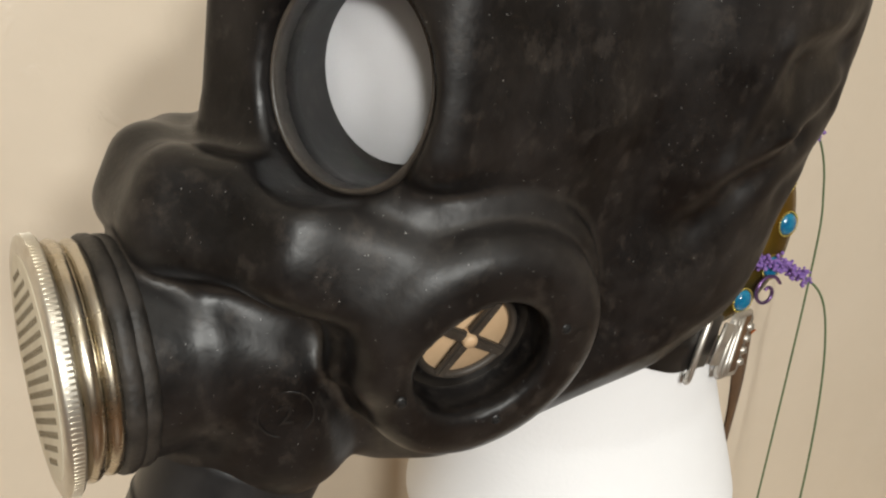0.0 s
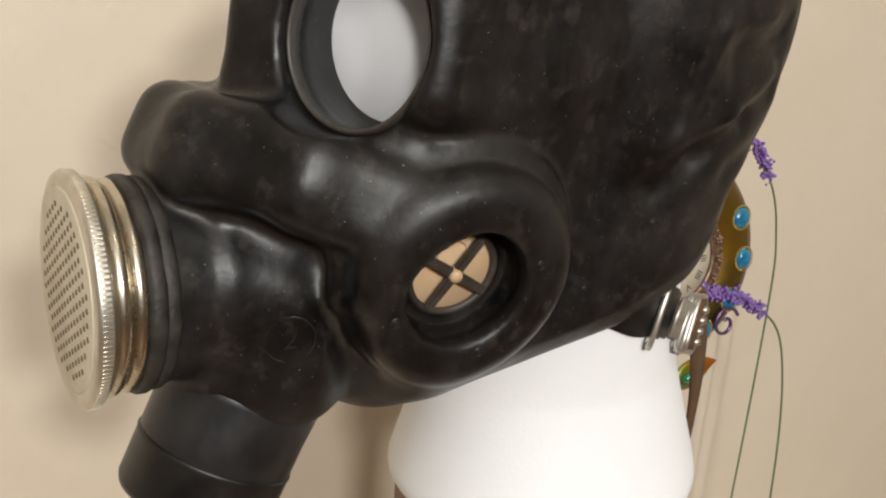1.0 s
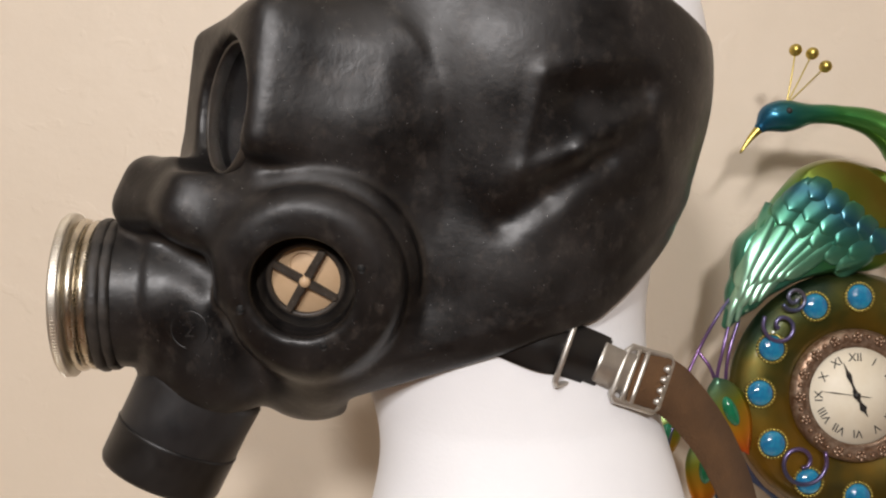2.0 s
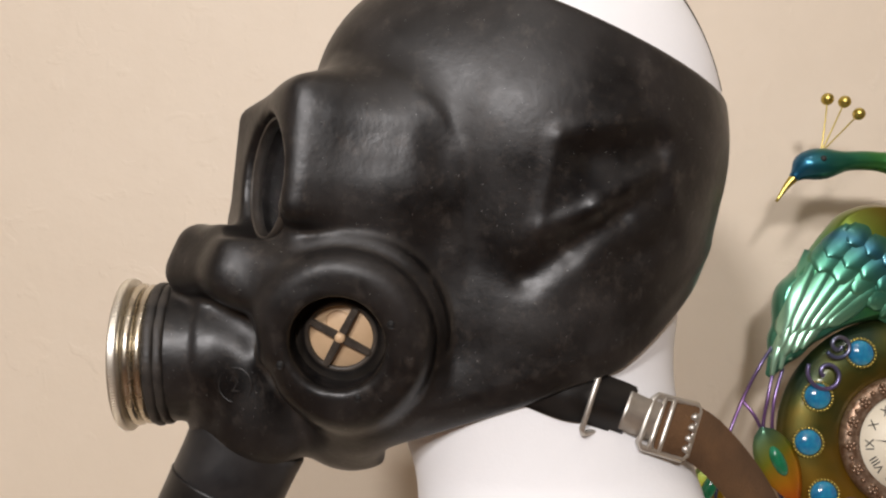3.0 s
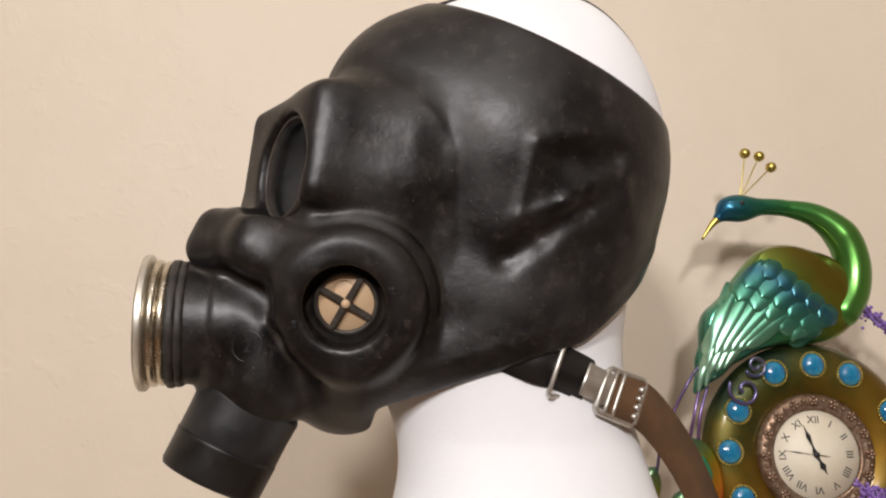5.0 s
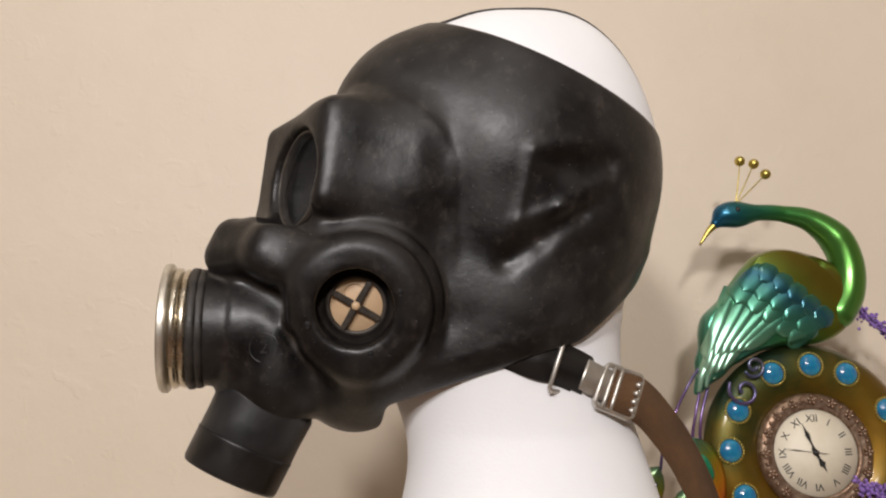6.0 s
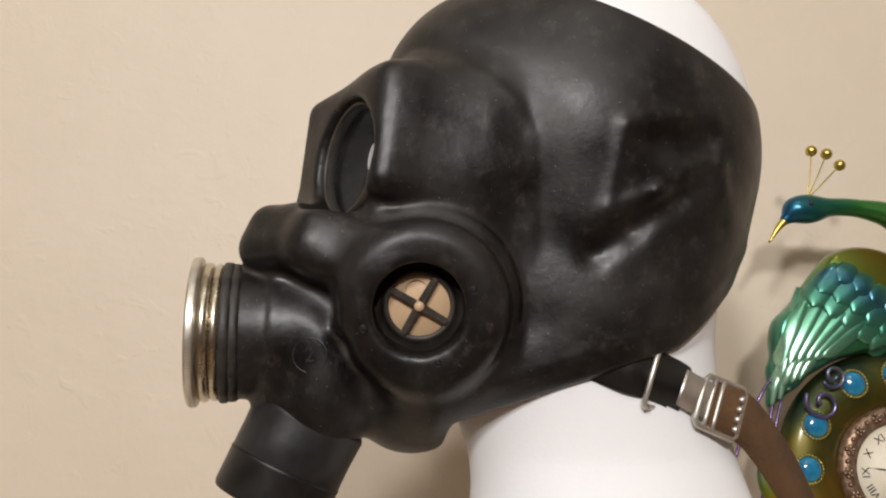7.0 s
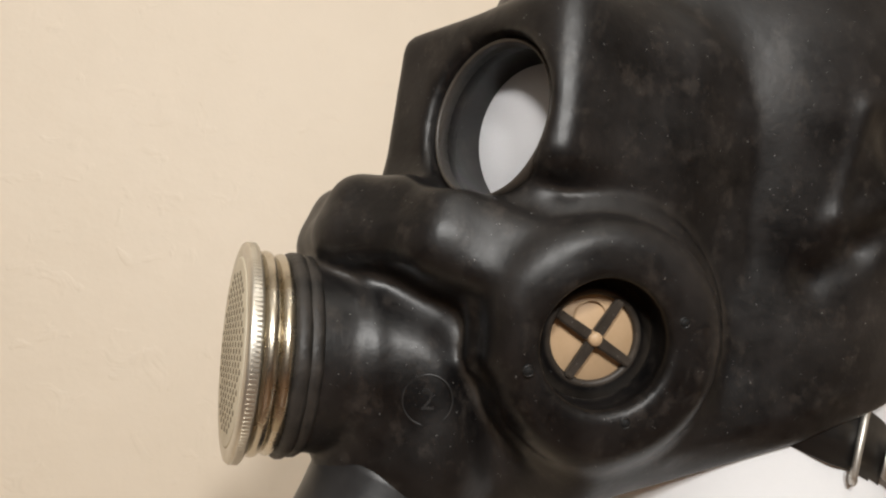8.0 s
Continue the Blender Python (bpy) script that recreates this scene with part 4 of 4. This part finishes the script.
# three rows of broad wing feathers
for row, (x, y, turn) in enumerate(((-0.0590, 0.1290, 230), (-0.0520, 0.1400, 224), (-0.0360, 0.1490, 216))):
    for k in range(5):
        lay((x + 0.0112 * k, y - 0.0088 * k), 0.040 - 0.012 * (row == 2), 0.0196, turn - 5 * k + random.uniform(-3, 3), 0.0008 + 0.0004 * row, 0.32, 0.3 + 0.25 * (row == 2))

# tail tips, wires and spirals
for k, (x, y) in enumerate(((-0.0955, 0.053), (-0.0890, 0.057), (-0.0815, 0.064))):
    part("tail_quill", wound([(-0.080 + 0.004 * k, 0.086, 0.006), (x + 0.004, y + 0.016, 0.009), (x, y, 0.007)], 0.004, 8, 6, ends=(0.0048, 0.0018)), FEATHER, clock)
WIRES = (
    ((-0.092, 0.075), (-0.104, 0.060), (-0.1170, 0.036), (-0.130, 0.010), (-0.134, -0.012)),
    ((-0.1175, 0.034), (-0.110, 0.022), (-0.104, 0.008)),
    ((-0.092, 0.060), (-0.100, 0.035), (-0.104, 0.010), (-0.100, -0.020), (-0.086, -0.055), (-0.055, -0.082)),
    ((-0.086, 0.058), (-0.096, 0.030), (-0.097, 0.000), (-0.090, -0.040), (-0.066, -0.074), (-0.030, -0.096)),
    ((-0.104, 0.008), (-0.112, -0.025), (-0.112, -0.060), (-0.095, -0.098)),
    ((-0.134, -0.012), (-0.142, -0.030), (-0.146, -0.055)),
)
for w in WIRES:
    part("wire", wound([(x, y, 0.004 + 0.003 * (i % 2)) for i, (x, y) in enumerate(w)], 0.0014, 8, 8), WIRE, clock, "iridescent violet wire")


def spiral(cx, cy, r, turns, start, z, thick, hand_side=1):
    pts = []
    n = int(12 * turns)
    for i in range(n + 1):
        t = i / n
        a = start + hand_side * 2 * math.pi * turns * t
        q = r * (1 - 0.82 * t)
        pts.append((cx + q * math.cos(a), cy + q * math.sin(a), z))
    part("scroll", wound(pts, thick, 8, 3), WIRE, clock, "bronze-violet wire scroll")


spiral(-0.0480, 0.0740, 0.0100, 1.4, 3.6, 0.016, 0.0016)
spiral(-0.0590, 0.0535, 0.0145, 1.2, 2.6, 0.017, 0.0016)
spiral(-0.0475, -0.0475, 0.0200, 1.3, 0.4, 0.018, 0.0016, -1)
spiral(0.0550, -0.0600, 0.0160, 1.3, 0.4, 0.018, 0.0016)


# leaf-shaped tail eyes with green gems
def tail_leaf(cx, cy, length, width, turn, z, gemmed=True):
    bm = bmesh.new()
    rows = []
    for i in range(13):
        t = i / 12
        w = width * math.sin(math.pi * t ** 0.8) ** 0.8 * 0.5 + 0.0004
        rows.append([bm.verts.new((w * j / 4, (0.5 - t) * length, 0.004 * math.cos(j / 4 * 1.4))) for j in range(-4, 5)])
    for a, b in zip(rows, rows[1:]):
        for j in range(8):
            bm.faces.new((a[j], a[j + 1], b[j + 1], b[j]))
    ext = bmesh.ops.extrude_face_region(bm, geom=bm.faces[:])
    bmesh.ops.translate(bm, verts=[e for e in ext["geom"] if isinstance(e, bmesh.types.BMVert)], vec=(0, 0, -0.0012))
    bmesh.ops.recalc_face_normals(bm, faces=bm.faces[:])
    leaf = put(part("tail_leaf", bm, LEAF, clock, "leaf-shaped tail eye shading to orange"), pose(cx, cy, z, 0, 0, turn))
    if gemmed:
        g = turned([(0.0052, 0.0020), (0.0048, 0.0042), (0.0030, 0.0060), (0, 0.0066)], 24)
        for v in g.verts:
            v.co.y *= 2.3
        put(part("leaf_gem", g, GEM_GREEN, leaf, "green teardrop gem"), pose(0, 0.004, 0.0014))


tail_leaf(-0.0960, -0.0135, 0.062, 0.030, 22, 0.010)
tail_leaf(-0.1170, -0.0560, 0.060, 0.028, -6, 0.008)
tail_leaf(-0.1500, -0.0330, 0.056, 0.028, -30, 0.004)
tail_leaf(-0.0470, -0.0930, 0.052, 0.026, 78, 0.012)
tail_leaf(-0.0850, -0.1000, 0.056, 0.028, 40, 0.008)
tail_leaf(0.0300, -0.1050, 0.052, 0.026, 110, 0.010)
for x, y in ((-0.05, 0.0), (0.05, 0.0), (0.0, -0.06)):
    back_y = ((WALL_Y - 0.2757) / CLOCK_SIZE - y * math.sin(radians(LEAN))) / math.cos(radians(LEAN)) + 0.002
    part("wall_standoff", wound([(x, y, -0.004), (x, y, -back_y - 0.001)], 0.003, 10, 2), WIRE, clock, "metal standoff rod fixed to the wall")


# ---- lavender sprigs ----
def sprig(points, label):
    base = tagged(new("lavender_sprig"), label, "artificial flower", "lavender sprigs")
    p = [Vector(q) for q in points]
    base.location = p[0]
    local_points = [q - p[0] for q in p]
    part("stalk", wound(local_points, 0.0010, 6, 8), STEM_GREEN, base)
    rng = random.Random(round(1000 * p[-1].x))
    line = smooth_line(local_points, 30)
    florets = []
    for q in line[int(len(line) * 0.68) :]:
        for _ in range(9):
            b = bmesh.new()
            bmesh.ops.create_icosphere(b, subdivisions=1, radius=rng.uniform(0.0011, 0.0020))
            bmesh.ops.translate(b, verts=b.verts[:], vec=q + Vector((rng.gauss(0, 1), rng.gauss(0, 1), rng.gauss(0, 1))) * 0.0027)
            florets.append(b)
    tagged(part("flower_spike", merged(*florets), LAVENDER, base), "tiny purple florets", kind="stuff")


sprig([(0.515, 0.31, TABLE_Z), (0.512, 0.31, -0.20), (0.495, 0.305, -0.080), (0.458, 0.300, -0.0180), (0.4080, 0.298, 0.0250)], "purple lavender sprig bending over beside the clock")
sprig([(0.500, 0.25, TABLE_Z), (0.497, 0.252, -0.34), (0.475, 0.256, -0.180), (0.430, 0.260, -0.1330), (0.3770, 0.262, -0.1180)], "purple lavender sprig hanging across the dial")
